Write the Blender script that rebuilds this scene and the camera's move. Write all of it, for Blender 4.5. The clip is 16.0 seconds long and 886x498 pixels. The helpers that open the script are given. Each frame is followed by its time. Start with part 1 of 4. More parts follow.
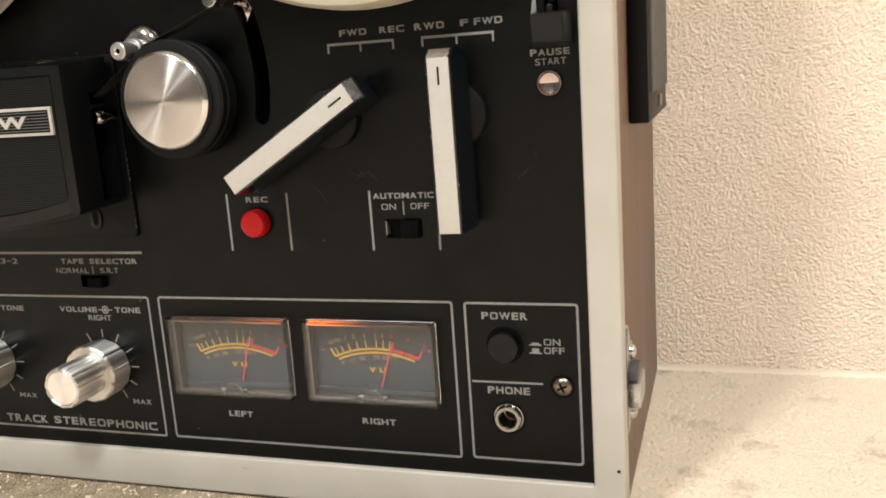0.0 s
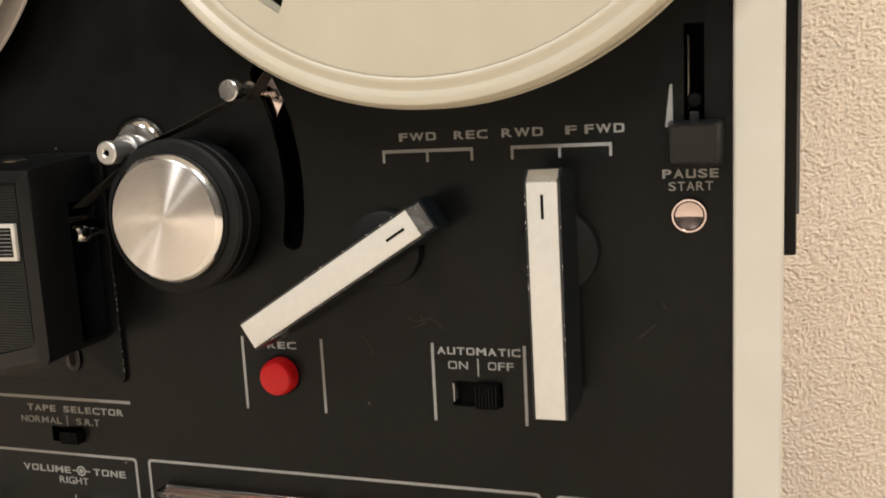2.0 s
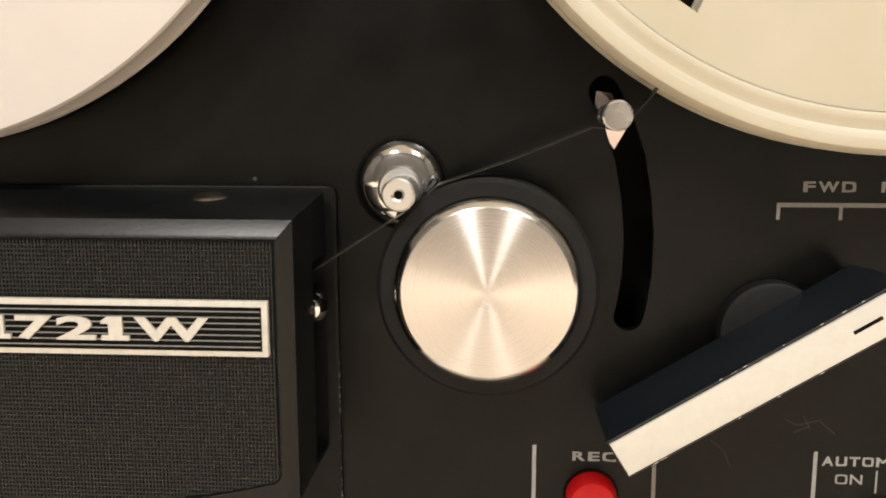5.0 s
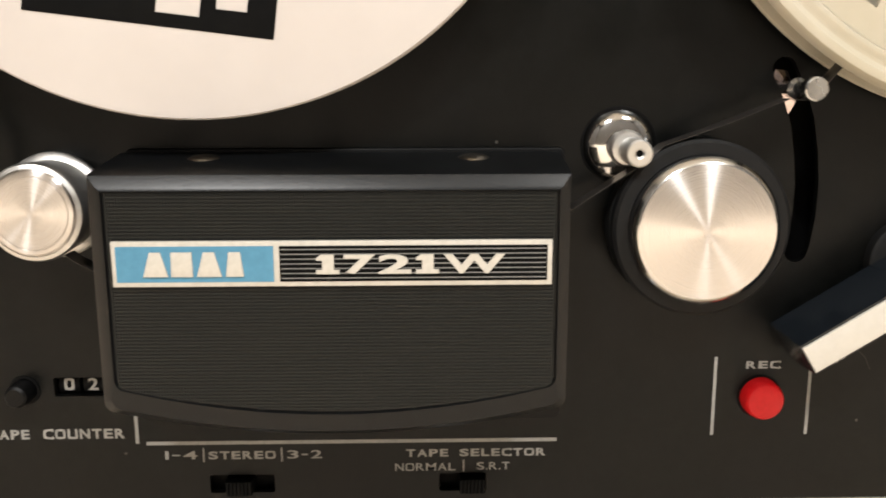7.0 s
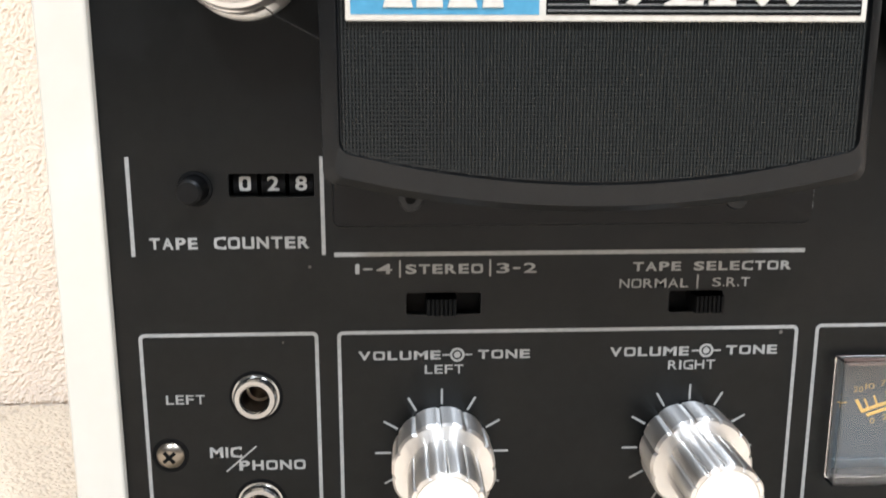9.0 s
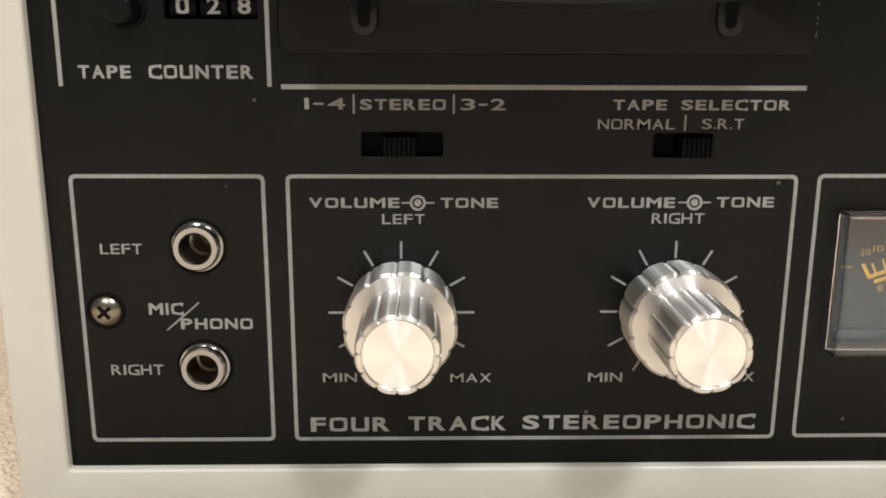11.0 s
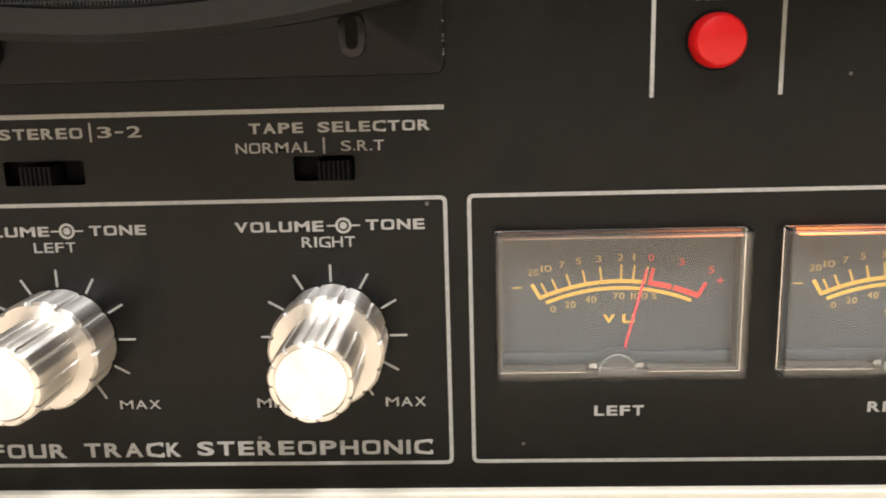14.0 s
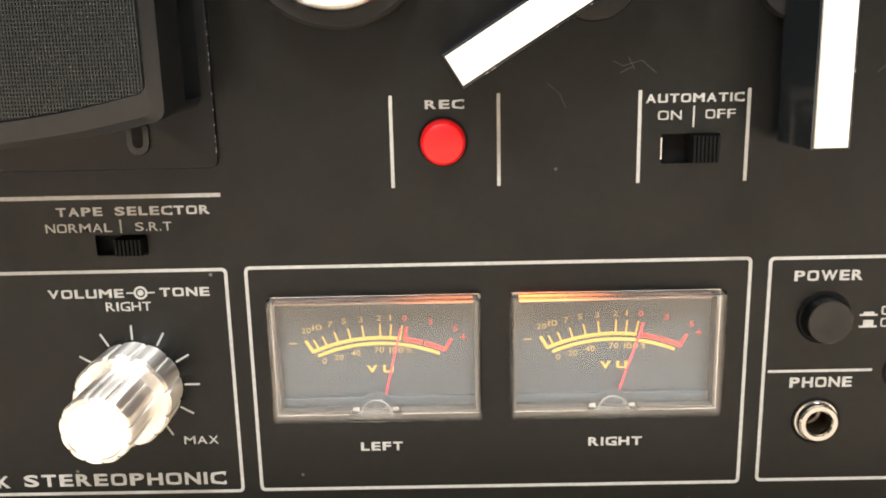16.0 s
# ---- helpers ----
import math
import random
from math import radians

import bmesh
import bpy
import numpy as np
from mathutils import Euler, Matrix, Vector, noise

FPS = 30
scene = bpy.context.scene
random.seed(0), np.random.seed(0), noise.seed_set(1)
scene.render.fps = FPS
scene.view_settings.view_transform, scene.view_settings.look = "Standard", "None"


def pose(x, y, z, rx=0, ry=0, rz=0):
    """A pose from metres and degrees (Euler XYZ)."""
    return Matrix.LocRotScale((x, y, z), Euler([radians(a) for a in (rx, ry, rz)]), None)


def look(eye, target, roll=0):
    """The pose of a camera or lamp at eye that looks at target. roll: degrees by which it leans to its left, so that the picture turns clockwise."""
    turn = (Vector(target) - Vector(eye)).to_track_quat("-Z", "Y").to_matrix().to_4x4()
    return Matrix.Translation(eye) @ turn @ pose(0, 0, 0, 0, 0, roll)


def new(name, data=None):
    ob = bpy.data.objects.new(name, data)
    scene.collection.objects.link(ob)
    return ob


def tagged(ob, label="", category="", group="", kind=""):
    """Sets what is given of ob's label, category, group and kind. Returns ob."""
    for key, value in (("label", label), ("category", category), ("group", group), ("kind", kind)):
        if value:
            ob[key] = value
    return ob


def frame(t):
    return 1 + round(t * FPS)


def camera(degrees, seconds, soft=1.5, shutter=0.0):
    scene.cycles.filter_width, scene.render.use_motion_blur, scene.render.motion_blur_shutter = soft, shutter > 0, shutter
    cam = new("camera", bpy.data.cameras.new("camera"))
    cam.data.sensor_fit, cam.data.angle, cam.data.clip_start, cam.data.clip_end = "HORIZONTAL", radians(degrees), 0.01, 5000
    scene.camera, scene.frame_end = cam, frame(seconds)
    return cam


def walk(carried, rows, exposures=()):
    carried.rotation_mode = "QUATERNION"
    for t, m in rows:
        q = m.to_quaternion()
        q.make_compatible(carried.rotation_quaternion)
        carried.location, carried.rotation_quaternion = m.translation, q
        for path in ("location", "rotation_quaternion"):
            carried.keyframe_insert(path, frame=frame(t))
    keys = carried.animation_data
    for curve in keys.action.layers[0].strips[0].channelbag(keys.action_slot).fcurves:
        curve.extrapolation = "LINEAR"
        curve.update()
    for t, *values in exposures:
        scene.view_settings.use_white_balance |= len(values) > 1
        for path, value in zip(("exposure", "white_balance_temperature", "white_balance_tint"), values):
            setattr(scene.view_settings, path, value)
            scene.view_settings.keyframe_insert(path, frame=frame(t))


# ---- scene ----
cam = camera(53.8, 16.0, soft=1.75, shutter=0.3)
PATH = [
    (0.0, (0.2182, -0.2950, 0.1695), (0.1257, -0.0161, 0.1089), -4.00),
    (0.5, (0.2000, -0.2738, 0.1708), (0.1099, 0.0068, 0.1147), -3.40),
    (1.0, (0.1864, -0.2501, 0.1757), (0.0957, 0.0309, 0.1225), -3.00),
    (1.5, (0.1778, -0.2331, 0.1835), (0.0854, 0.0481, 0.1346), -2.70),
    (2.0, (0.1715, -0.2221, 0.1899), (0.0782, 0.0594, 0.1441), -2.90),
    (2.5, (0.1494, -0.2001, 0.1956), (0.0584, 0.0817, 0.1478), -2.90),
    (3.0, (0.1214, -0.1845, 0.1944), (0.0384, 0.0995, 0.1446), -2.30),
    (3.5, (0.1004, -0.1775, 0.1939), (0.0263, 0.1093, 0.1467), -1.80),
    (4.0, (0.0707, -0.1755, 0.1991), (0.0141, 0.1159, 0.1557), -1.80),
    (4.2, (0.0587, -0.1741, 0.1986), (0.0115, 0.1190, 0.1554), -1.20),
    (6.3, (-0.0128, -0.2137, 0.2055), (-0.0126, 0.0805, 0.1469), -0.40),
    (6.5, (-0.0212, -0.2182, 0.2037), (-0.0187, 0.0763, 0.1463), -0.30),
    (7.0, (-0.0454, -0.2238, 0.2023), (-0.0389, 0.0703, 0.1435), -0.10),
    (7.5, (-0.0668, -0.2267, 0.1963), (-0.0574, 0.0677, 0.1395), -0.30),
    (8.0, (-0.0841, -0.2182, 0.1800), (-0.0727, 0.0761, 0.1233), -0.70),
    (8.5, (-0.0953, -0.2067, 0.1629), (-0.0836, 0.0875, 0.1053), -0.50),
    (9.0, (-0.1053, -0.1992, 0.1473), (-0.0912, 0.0940, 0.0855), 0.00),
    (9.5, (-0.1066, -0.1960, 0.1306), (-0.0922, 0.0971, 0.0683), 0.50),
    (9.7, (-0.1063, -0.1936, 0.1259), (-0.0924, 0.0983, 0.0581), 0.70),
    (11.8, (-0.0717, -0.1855, 0.1115), (-0.0754, 0.1066, 0.0429), -0.20),
    (12.0, (-0.0665, -0.1848, 0.1111), (-0.0731, 0.1070, 0.0416), -0.20),
    (12.5, (-0.0568, -0.1848, 0.1105), (-0.0664, 0.1070, 0.0414), -0.40),
    (13.0, (-0.0392, -0.1835, 0.1133), (-0.0497, 0.1083, 0.0445), -0.80),
    (13.5, (-0.0176, -0.1835, 0.1153), (-0.0268, 0.1081, 0.0454), -1.20),
    (14.0, (-0.0025, -0.1831, 0.1161), (-0.0151, 0.1090, 0.0488), -1.60),
    (14.5, (0.0110, -0.1855, 0.1207), (0.0029, 0.1068, 0.0535), -1.80),
    (15.0, (0.0270, -0.1882, 0.1253), (0.0211, 0.1040, 0.0579), -2.00),
    (15.5, (0.0406, -0.1992, 0.1345), (0.0357, 0.0929, 0.0662), -1.70),
    (16.0, (0.0476, -0.2124, 0.1393), (0.0443, 0.0796, 0.0706), -1.30),
]
EXPOSURES = [
    (0.0, 0.10, 6500, 11), (1.0, 0.08, 6600, 11), (2.5, 0.13, 6600, 11), (4.0, 0.32, 6900, 12), (6.5, 0.44, 6750, 11), (7.2, 0.49, 6500, 11), (8.0, 0.70, 5800, 10),
    (9.5, 0.82, 5550, 10), (11.5, 0.08, 6400, 10), (12.0, 0.12, 6200, 10), (12.5, 0.50, 6100, 10), (13.0, 0.70, 6200, 10), (14.0, 0.80, 6600, 11), (15.2, 1.31, 6500, 11), (16.0, 1.48, 6500, 11),
]
walk(cam, [(t, look(eye, target, roll)) for t, eye, target, roll in PATH], EXPOSURES)

# ---- light: a closed room lit by two ceiling panels ----
world = bpy.data.worlds.new("world")
scene.world = world
world.use_nodes = True
world.node_tree.nodes["Background"].inputs[0].default_value = (1.0, 0.9, 0.78, 1)
world.node_tree.nodes["Background"].inputs[1].default_value = 0.3

LAMPS = [(-0.75, -2.05, 2.36, 65.0), (0.95, -1.55, 2.36, 61.0)]
for lx, ly, lz, power in LAMPS:
    data = bpy.data.lights.new("ceiling_lamp", "AREA")
    data.shape, data.size, data.size_y, data.energy, data.color = "RECTANGLE", 0.4, 0.4, power, (0.96, 0.968, 0.957)
    lamp = new("ceiling_lamp", data)
    lamp.matrix_world = pose(lx, ly, lz - 0.012)

# ---- materials ----


def material(name, color, rough=0.5, metal=0.0, spec=0.5, **extra):
    m = bpy.data.materials.new(name)
    m.use_nodes = True
    n = m.node_tree.nodes["Principled BSDF"]
    n.inputs["Base Color"].default_value = (*color, 1)
    n.inputs["Roughness"].default_value = rough
    n.inputs["Metallic"].default_value = metal
    n.inputs["Specular IOR Level"].default_value = spec
    for key, value in extra.items():
        n.inputs[key.replace("_", " ")].default_value = value
    return m


def node(m, kind, **values):
    n = m.node_tree.nodes.new(kind)
    for key, value in values.items():
        if key in n.inputs:
            n.inputs[key].default_value = value
    return n


def link(m, a, out, b, into):
    m.node_tree.links.new(a.outputs[out], b.inputs[into])


def shader(m):
    return m.node_tree.nodes["Principled BSDF"]


def grain(m, scale, dark, light, detail=4.0, stretch=(1, 1, 1), low=0.35, high=0.65):
    """Two-tone variation of the base colour from object-space noise."""
    co = node(m, "ShaderNodeTexCoord")
    mp = node(m, "ShaderNodeMapping", Scale=stretch)
    nz = node(m, "ShaderNodeTexNoise", Scale=scale, Detail=detail, Roughness=0.6)
    ramp = node(m, "ShaderNodeValToRGB")
    ramp.color_ramp.elements[0].position, ramp.color_ramp.elements[1].position = low, high
    ramp.color_ramp.elements[0].color, ramp.color_ramp.elements[1].color = (*dark, 1), (*light, 1)
    link(m, co, "Object", mp, "Vector")
    link(m, mp, "Vector", nz, "Vector")
    link(m, nz, "Fac", ramp, "Fac")
    link(m, ramp, "Color", shader(m), "Base Color")
    return mp, nz, ramp


def relief(m, scale, strength, distance=0.0002, stretch=(1, 1, 1), detail=3.0):
    co = node(m, "ShaderNodeTexCoord")
    mp = node(m, "ShaderNodeMapping", Scale=stretch)
    nz = node(m, "ShaderNodeTexNoise", Scale=scale, Detail=detail)
    bp = node(m, "ShaderNodeBump", Strength=strength, Distance=distance)
    link(m, co, "Object", mp, "Vector")
    link(m, mp, "Vector", nz, "Vector")
    link(m, nz, "Fac", bp, "Height")
    link(m, bp, "Normal", shader(m), "Normal")
    return bp


def wear_rough(m, scale, low, high):
    """Uneven gloss: smudges."""
    co = node(m, "ShaderNodeTexCoord")
    nz = node(m, "ShaderNodeTexNoise", Scale=scale, Detail=5.0)
    mr = node(m, "ShaderNodeMapRange")
    mr.inputs["From Min"].default_value, mr.inputs["From Max"].default_value = 0.3, 0.7
    mr.inputs["To Min"].default_value, mr.inputs["To Max"].default_value = low, high
    link(m, co, "Object", nz, "Vector")
    link(m, nz, "Fac", mr, "Value")
    link(m, mr, "Result", shader(m), "Roughness")


def specks(m, mp_scale, keep, color):
    """Dust: a few small pale dots over the base colour."""
    co = node(m, "ShaderNodeTexCoord")
    vo = node(m, "ShaderNodeTexVoronoi", Scale=mp_scale)
    lt = node(m, "ShaderNodeMath")
    lt.operation = "LESS_THAN"
    lt.inputs[1].default_value = 0.07
    wn = node(m, "ShaderNodeSeparateColor")
    gt = node(m, "ShaderNodeMath")
    gt.operation = "GREATER_THAN"
    gt.inputs[1].default_value = keep
    mul = node(m, "ShaderNodeMath")
    mul.operation = "MULTIPLY"
    mix = node(m, "ShaderNodeMix")
    mix.data_type = "RGBA"
    link(m, co, "Object", vo, "Vector")
    link(m, vo, "Distance", lt, 0)
    link(m, vo, "Color", wn, "Color")
    link(m, wn, "Red", gt, 0)
    link(m, lt, 0, mul, 0)
    link(m, gt, 0, mul, 1)
    base = shader(m).inputs["Base Color"]
    if base.links:
        m.node_tree.links.new(base.links[0].from_socket, mix.inputs[6])
    else:
        mix.inputs[6].default_value = base.default_value[:]
    mix.inputs[7].default_value = (*color, 1)
    link(m, mul, 0, mix, 0)
    m.node_tree.links.new(mix.outputs[2], base)


def brushed(name, color, rough, aniso, marks=True):
    """Turned metal: circular brushing about the part's own middle."""
    m = material(name, color, rough, 1.0)
    s = shader(m)
    s.inputs["Anisotropic"].default_value = aniso
    s.inputs["Anisotropic Rotation"].default_value = 0.25
    tan = node(m, "ShaderNodeTangent")
    tan.direction_type, tan.axis = "RADIAL", "Y"
    link(m, tan, "Tangent", s, "Tangent")
    if not marks:
        return m
    # fine concentric tool marks
    co = node(m, "ShaderNodeTexCoord")
    flat = node(m, "ShaderNodeVectorMath")
    flat.operation = "MULTIPLY"
    flat.inputs[1].default_value = (1, 0, 1)
    size = node(m, "ShaderNodeVectorMath")
    size.operation = "LENGTH"
    nz = node(m, "ShaderNodeTexNoise", Scale=11000.0, Detail=2.0)
    nz.noise_dimensions = "1D"
    mr = node(m, "ShaderNodeMapRange")
    mr.inputs["From Min"].default_value, mr.inputs["From Max"].default_value = 0.3, 0.7
    mr.inputs["To Min"].default_value, mr.inputs["To Max"].default_value = rough * 0.88, rough * 1.14
    link(m, co, "Object", flat, 0)
    link(m, flat, "Vector", size, 0)
    link(m, size, "Value", nz, "W")
    link(m, nz, "Fac", mr, "Value")
    link(m, mr, "Result", s, "Roughness")
    return m


PANEL = material("panel_black", (0.0022, 0.0022, 0.0021), 0.36, 0, 0.17)
grain(PANEL, 420, (0.0011, 0.0013, 0.0012), (0.0026, 0.0028, 0.0025), 6.0)
specks(PANEL, 150, 0.955, (0.075, 0.07, 0.062))
relief(PANEL, 1500, 0.22, 0.0001)
wear_rough(PANEL, 70, 0.28, 0.42)
CREAM = material("cream_enamel", (0.485, 0.46, 0.396), 0.38)
grain(CREAM, 40, (0.466, 0.44, 0.377), (0.498, 0.472, 0.415))
specks(CREAM, 90, 0.985, (0.243, 0.19, 0.122))
relief(CREAM, 300, 0.12, 0.0002)
PRINT = material("print_grey_white", (0.223, 0.22, 0.206), 0.55)
grain(PRINT, 900, (0.19, 0.187, 0.176), (0.251, 0.248, 0.234))
BLACK = material("black_plastic", (0.00137, 0.0015, 0.00164), 0.27, 0, 0.28)
wear_rough(BLACK, 60, 0.27, 0.42)
relief(BLACK, 900, 0.10, 0.0002)
MATT = material("matt_black", (0.0016, 0.0016, 0.0016), 0.6, 0, 0.08)
grain(MATT, 200, (0.0016, 0.0016, 0.0016), (0.00279, 0.00279, 0.00279))
COVER = material("cover_charcoal", (0.0030, 0.0035, 0.0038), 0.30, 0, 0.24)
grain(COVER, 300, (0.00284, 0.0031, 0.00328), (0.00408, 0.00451, 0.0048))
specks(COVER, 160, 0.96, (0.0684, 0.0684, 0.0684))
relief(COVER, 1500, 0.12, 0.0002)
RUBBER = material("rubber", (0.00438, 0.00438, 0.00438), 0.62, 0, 0.22)
grain(RUBBER, 500, (0.00328, 0.00328, 0.00328), (0.00547, 0.00547, 0.00547))
CHROME = material("chrome", (0.60, 0.59, 0.575), 0.07, 1.0)
wear_rough(CHROME, 120, 0.04, 0.14)
STEEL = material("steel", (0.471, 0.471, 0.464), 0.24, 1.0)
wear_rough(STEEL, 200, 0.18, 0.34)
ZINC = material("zinc_plate", (0.532, 0.54, 0.547), 0.30, 1.0)
wear_rough(ZINC, 150, 0.22, 0.42)
BRASSY = material("screw_nickel", (0.221, 0.193, 0.156), 0.30, 1.0)
TURNED = brushed("turned_aluminium", (0.57, 0.545, 0.525), 0.29, 0.97)
KNOB = brushed("knob_aluminium", (0.70, 0.68, 0.65), 0.37, 0.92, False)
relief(KNOB, 1300, 0.22, 0.0002, (1, 0.008, 1))
KNOBFACE = brushed("knob_face_aluminium", (0.86, 0.85, 0.83), 0.34, 0.85)
RED = material("red_plastic", (0.42, 0.0045, 0.006), 0.42, 0, 0.28)
grain(RED, 700, (0.40, 0.004, 0.0055), (0.45, 0.006, 0.008))
LEVERFACE = material("lever_face", (0.51, 0.49, 0.445), 0.38, 0.1)
grain(LEVERFACE, 500, (0.495, 0.475, 0.43), (0.52, 0.502, 0.46))
WOOD = material("walnut_vinyl", (0.166, 0.0939, 0.0614), 0.45)
grain(WOOD, 90, (0.123, 0.0686, 0.0448), (0.195, 0.112, 0.0758), 6.0, (1, 1, 0.06), 0.3, 0.7)
relief(WOOD, 400, 0.15, 0.0002, (1, 1, 0.08))
REELCREAM = material("reel_ivory", (0.436, 0.399, 0.312), 0.36)
grain(REELCREAM, 30, (0.418, 0.38, 0.293), (0.449, 0.411, 0.33))
relief(REELCREAM, 250, 0.05, 0.0002)
REELWHITE = material("reel_white", (0.502, 0.464, 0.437), 0.40)
grain(REELWHITE, 30, (0.486, 0.448, 0.422), (0.517, 0.479, 0.452))
TAPE = material("tape_oxide", (0.022, 0.019, 0.017), 0.30)
grain(TAPE, 400, (0.018, 0.015, 0.013), (0.026, 0.022, 0.019))
BLUE = material("badge_blue", (0.053, 0.206, 0.324), 0.40)
grain(BLUE, 500, (0.0467, 0.187, 0.299), (0.0592, 0.218, 0.343))
BADGEWHITE = material("badge_cream", (0.472, 0.447, 0.396), 0.40)
grain(BADGEWHITE, 600, (0.434, 0.409, 0.358), (0.498, 0.472, 0.421))
DIAL = material("dial_grey", (0.022, 0.032, 0.040), 0.45)
grain(DIAL, 60, (0.020, 0.030, 0.038), (0.024, 0.034, 0.042))
AMBER = material("dial_yellow", (0.439, 0.258, 0.0452), 0.5)
grain(AMBER, 900, (0.388, 0.226, 0.0388), (0.478, 0.284, 0.0517))
AMBER_DIM = material("dial_pale_yellow", (0.27, 0.18, 0.06), 0.5)
grain(AMBER_DIM, 900, (0.24, 0.16, 0.052), (0.30, 0.20, 0.068))
SCRATCH = material("scratch_grey", (0.0266, 0.0258, 0.0243), 0.6)
PLATE = material("plate_black", (0.00198, 0.00198, 0.00205), 0.40, 0, 0.15)
relief(PLATE, 900, 0.10, 0.0002)
HOUSING = material("meter_housing", (0.032, 0.032, 0.031), 0.4)
grain(HOUSING, 200, (0.028, 0.028, 0.027), (0.036, 0.036, 0.035))
FERRULE = material("ferrule_nickel", (0.319, 0.312, 0.3), 0.16, 1.0)
wear_rough(FERRULE, 200, 0.10, 0.24)
MATALU = material("matt_aluminium", (0.56, 0.55, 0.53), 0.42, 1.0)
wear_rough(MATALU, 300, 0.36, 0.5)
ROSY = material("worn_nickel", (0.46, 0.38, 0.36), 0.10, 1.0)
wear_rough(ROSY, 300, 0.06, 0.16)
DIALRED = material("dial_red", (0.439, 0.0323, 0.0291), 0.5)
grain(DIALRED, 900, (0.388, 0.0258, 0.0258), (0.465, 0.0388, 0.0323))
NEEDLE = material("needle_red", (0.502, 0.038, 0.0608), 0.4)
GREYPLASTIC = material("grey_rib", (0.152, 0.152, 0.144), 0.45)
grain(GREYPLASTIC, 200, (0.129, 0.129, 0.122), (0.175, 0.175, 0.167))
HANDLEGREY = material("handle_grey", (0.075, 0.077, 0.075), 0.4)
grain(HANDLEGREY, 150, (0.065, 0.067, 0.065), (0.085, 0.087, 0.085), stretch=(1, 1, 0.1))
DIGIT = material("digit_white", (0.24, 0.235, 0.22), 0.5)
RIM = material("rim_aluminium", (0.623, 0.616, 0.6), 0.16, 1.0)
GRIP = material("grip_charcoal", (0.006, 0.0068, 0.007), 0.30, 0, 0.25)
wear_rough(GRIP, 120, 0.28, 0.42)
GLOSS = material("glossy_black", (0.00608, 0.00798, 0.0103), 0.16, 0, 0.4)
wear_rough(GLOSS, 90, 0.12, 0.26)
RIB = material("inlay_rib", (0.0065, 0.0077, 0.0072), 0.42, 0, 0.27)
grain(RIB, 900, (0.0048, 0.0058, 0.0054), (0.0088, 0.0104, 0.0096))
CLEAR = material("clear_acrylic", (0.95, 0.94, 0.92), 0.04, 0, 0.5)
shader(CLEAR).inputs["Transmission Weight"].default_value = 1.0
shader(CLEAR).inputs["IOR"].default_value = 1.40


def strip_lamp(name, peak, near, far):
    """A light guide: amber, brightest at the end where its bulb sits and fading along x."""
    m = material(name, (0.07, 0.05, 0.04), 0.4)
    shader(m).inputs["Emission Color"].default_value = (1.0, 0.22, 0.04, 1)
    co = node(m, "ShaderNodeTexCoord")
    sep = node(m, "ShaderNodeSeparateXYZ")
    mr = node(m, "ShaderNodeMapRange")
    mr.interpolation_type = "SMOOTHSTEP"
    mr.inputs["From Min"].default_value, mr.inputs["From Max"].default_value = near, far
    mr.inputs["To Min"].default_value, mr.inputs["To Max"].default_value = peak, 0.03
    link(m, co, "Object", sep, "Vector")
    link(m, sep, "X", mr, "Value")
    link(m, mr, "Result", shader(m), "Emission Strength")
    return m


BULB_DIM = strip_lamp("meter_bulb_dim", 0.5, 0.022, -0.002)
BULB = strip_lamp("meter_bulb", 2.2, -0.024, 0.004)
DIFFUSER = material("lamp_diffuser", (0.9, 0.88, 0.84), 0.5)
shader(DIFFUSER).inputs["Emission Color"].default_value = (0.96, 0.96, 1.0, 1)
shader(DIFFUSER).inputs["Emission Strength"].default_value = 3.0
CARPET = material("carpet_beige", (0.80, 0.72, 0.61), 0.95, 0, 0.1)
grain(CARPET, 9, (0.87, 0.75, 0.61), (0.92, 0.80, 0.665), 5.0)
CARPET_DIRTY = material("carpet_worn", (0.56, 0.45, 0.33), 0.95, 0, 0.1)
grain(CARPET_DIRTY, 34, (0.47, 0.39, 0.29), (0.77, 0.665, 0.52), 9.0, (1, 1, 1), 0.27, 0.42)
# brownish carpet, darkened further: the shade before the deck is in this colour
CARPET_FRONT_SHADED = material("carpet_brown_shaded", (0.42, 0.34, 0.23), 0.95, 0, 0.1)
grain(CARPET_FRONT_SHADED, 60, (0.30, 0.235, 0.15), (0.52, 0.43, 0.30), 6.0)
PAINT = material("wall_paint", (0.09, 0.083, 0.076), 0.8)
grain(PAINT, 3, (0.085, 0.078, 0.071), (0.096, 0.089, 0.081))
relief(PAINT, 120, 0.15, 0.001)
CEIL = material("ceiling_paint", (0.80, 0.78, 0.73), 0.85)
grain(CEIL, 3, (0.78, 0.76, 0.71), (0.82, 0.80, 0.75))

# ---- mesh helpers: shapes are drawn in millimetres, x right, y into the deck, z up ----
MM = 0.001
ORIGIN = {}


def thing(name, x, y, z, label, category, group="", kind=""):
    ob = new(name)
    ob.empty_display_size = 0.02
    ob.location = (x * MM, y * MM, z * MM)
    ORIGIN[ob] = (x, y, z)
    return tagged(ob, label, category, group, kind)


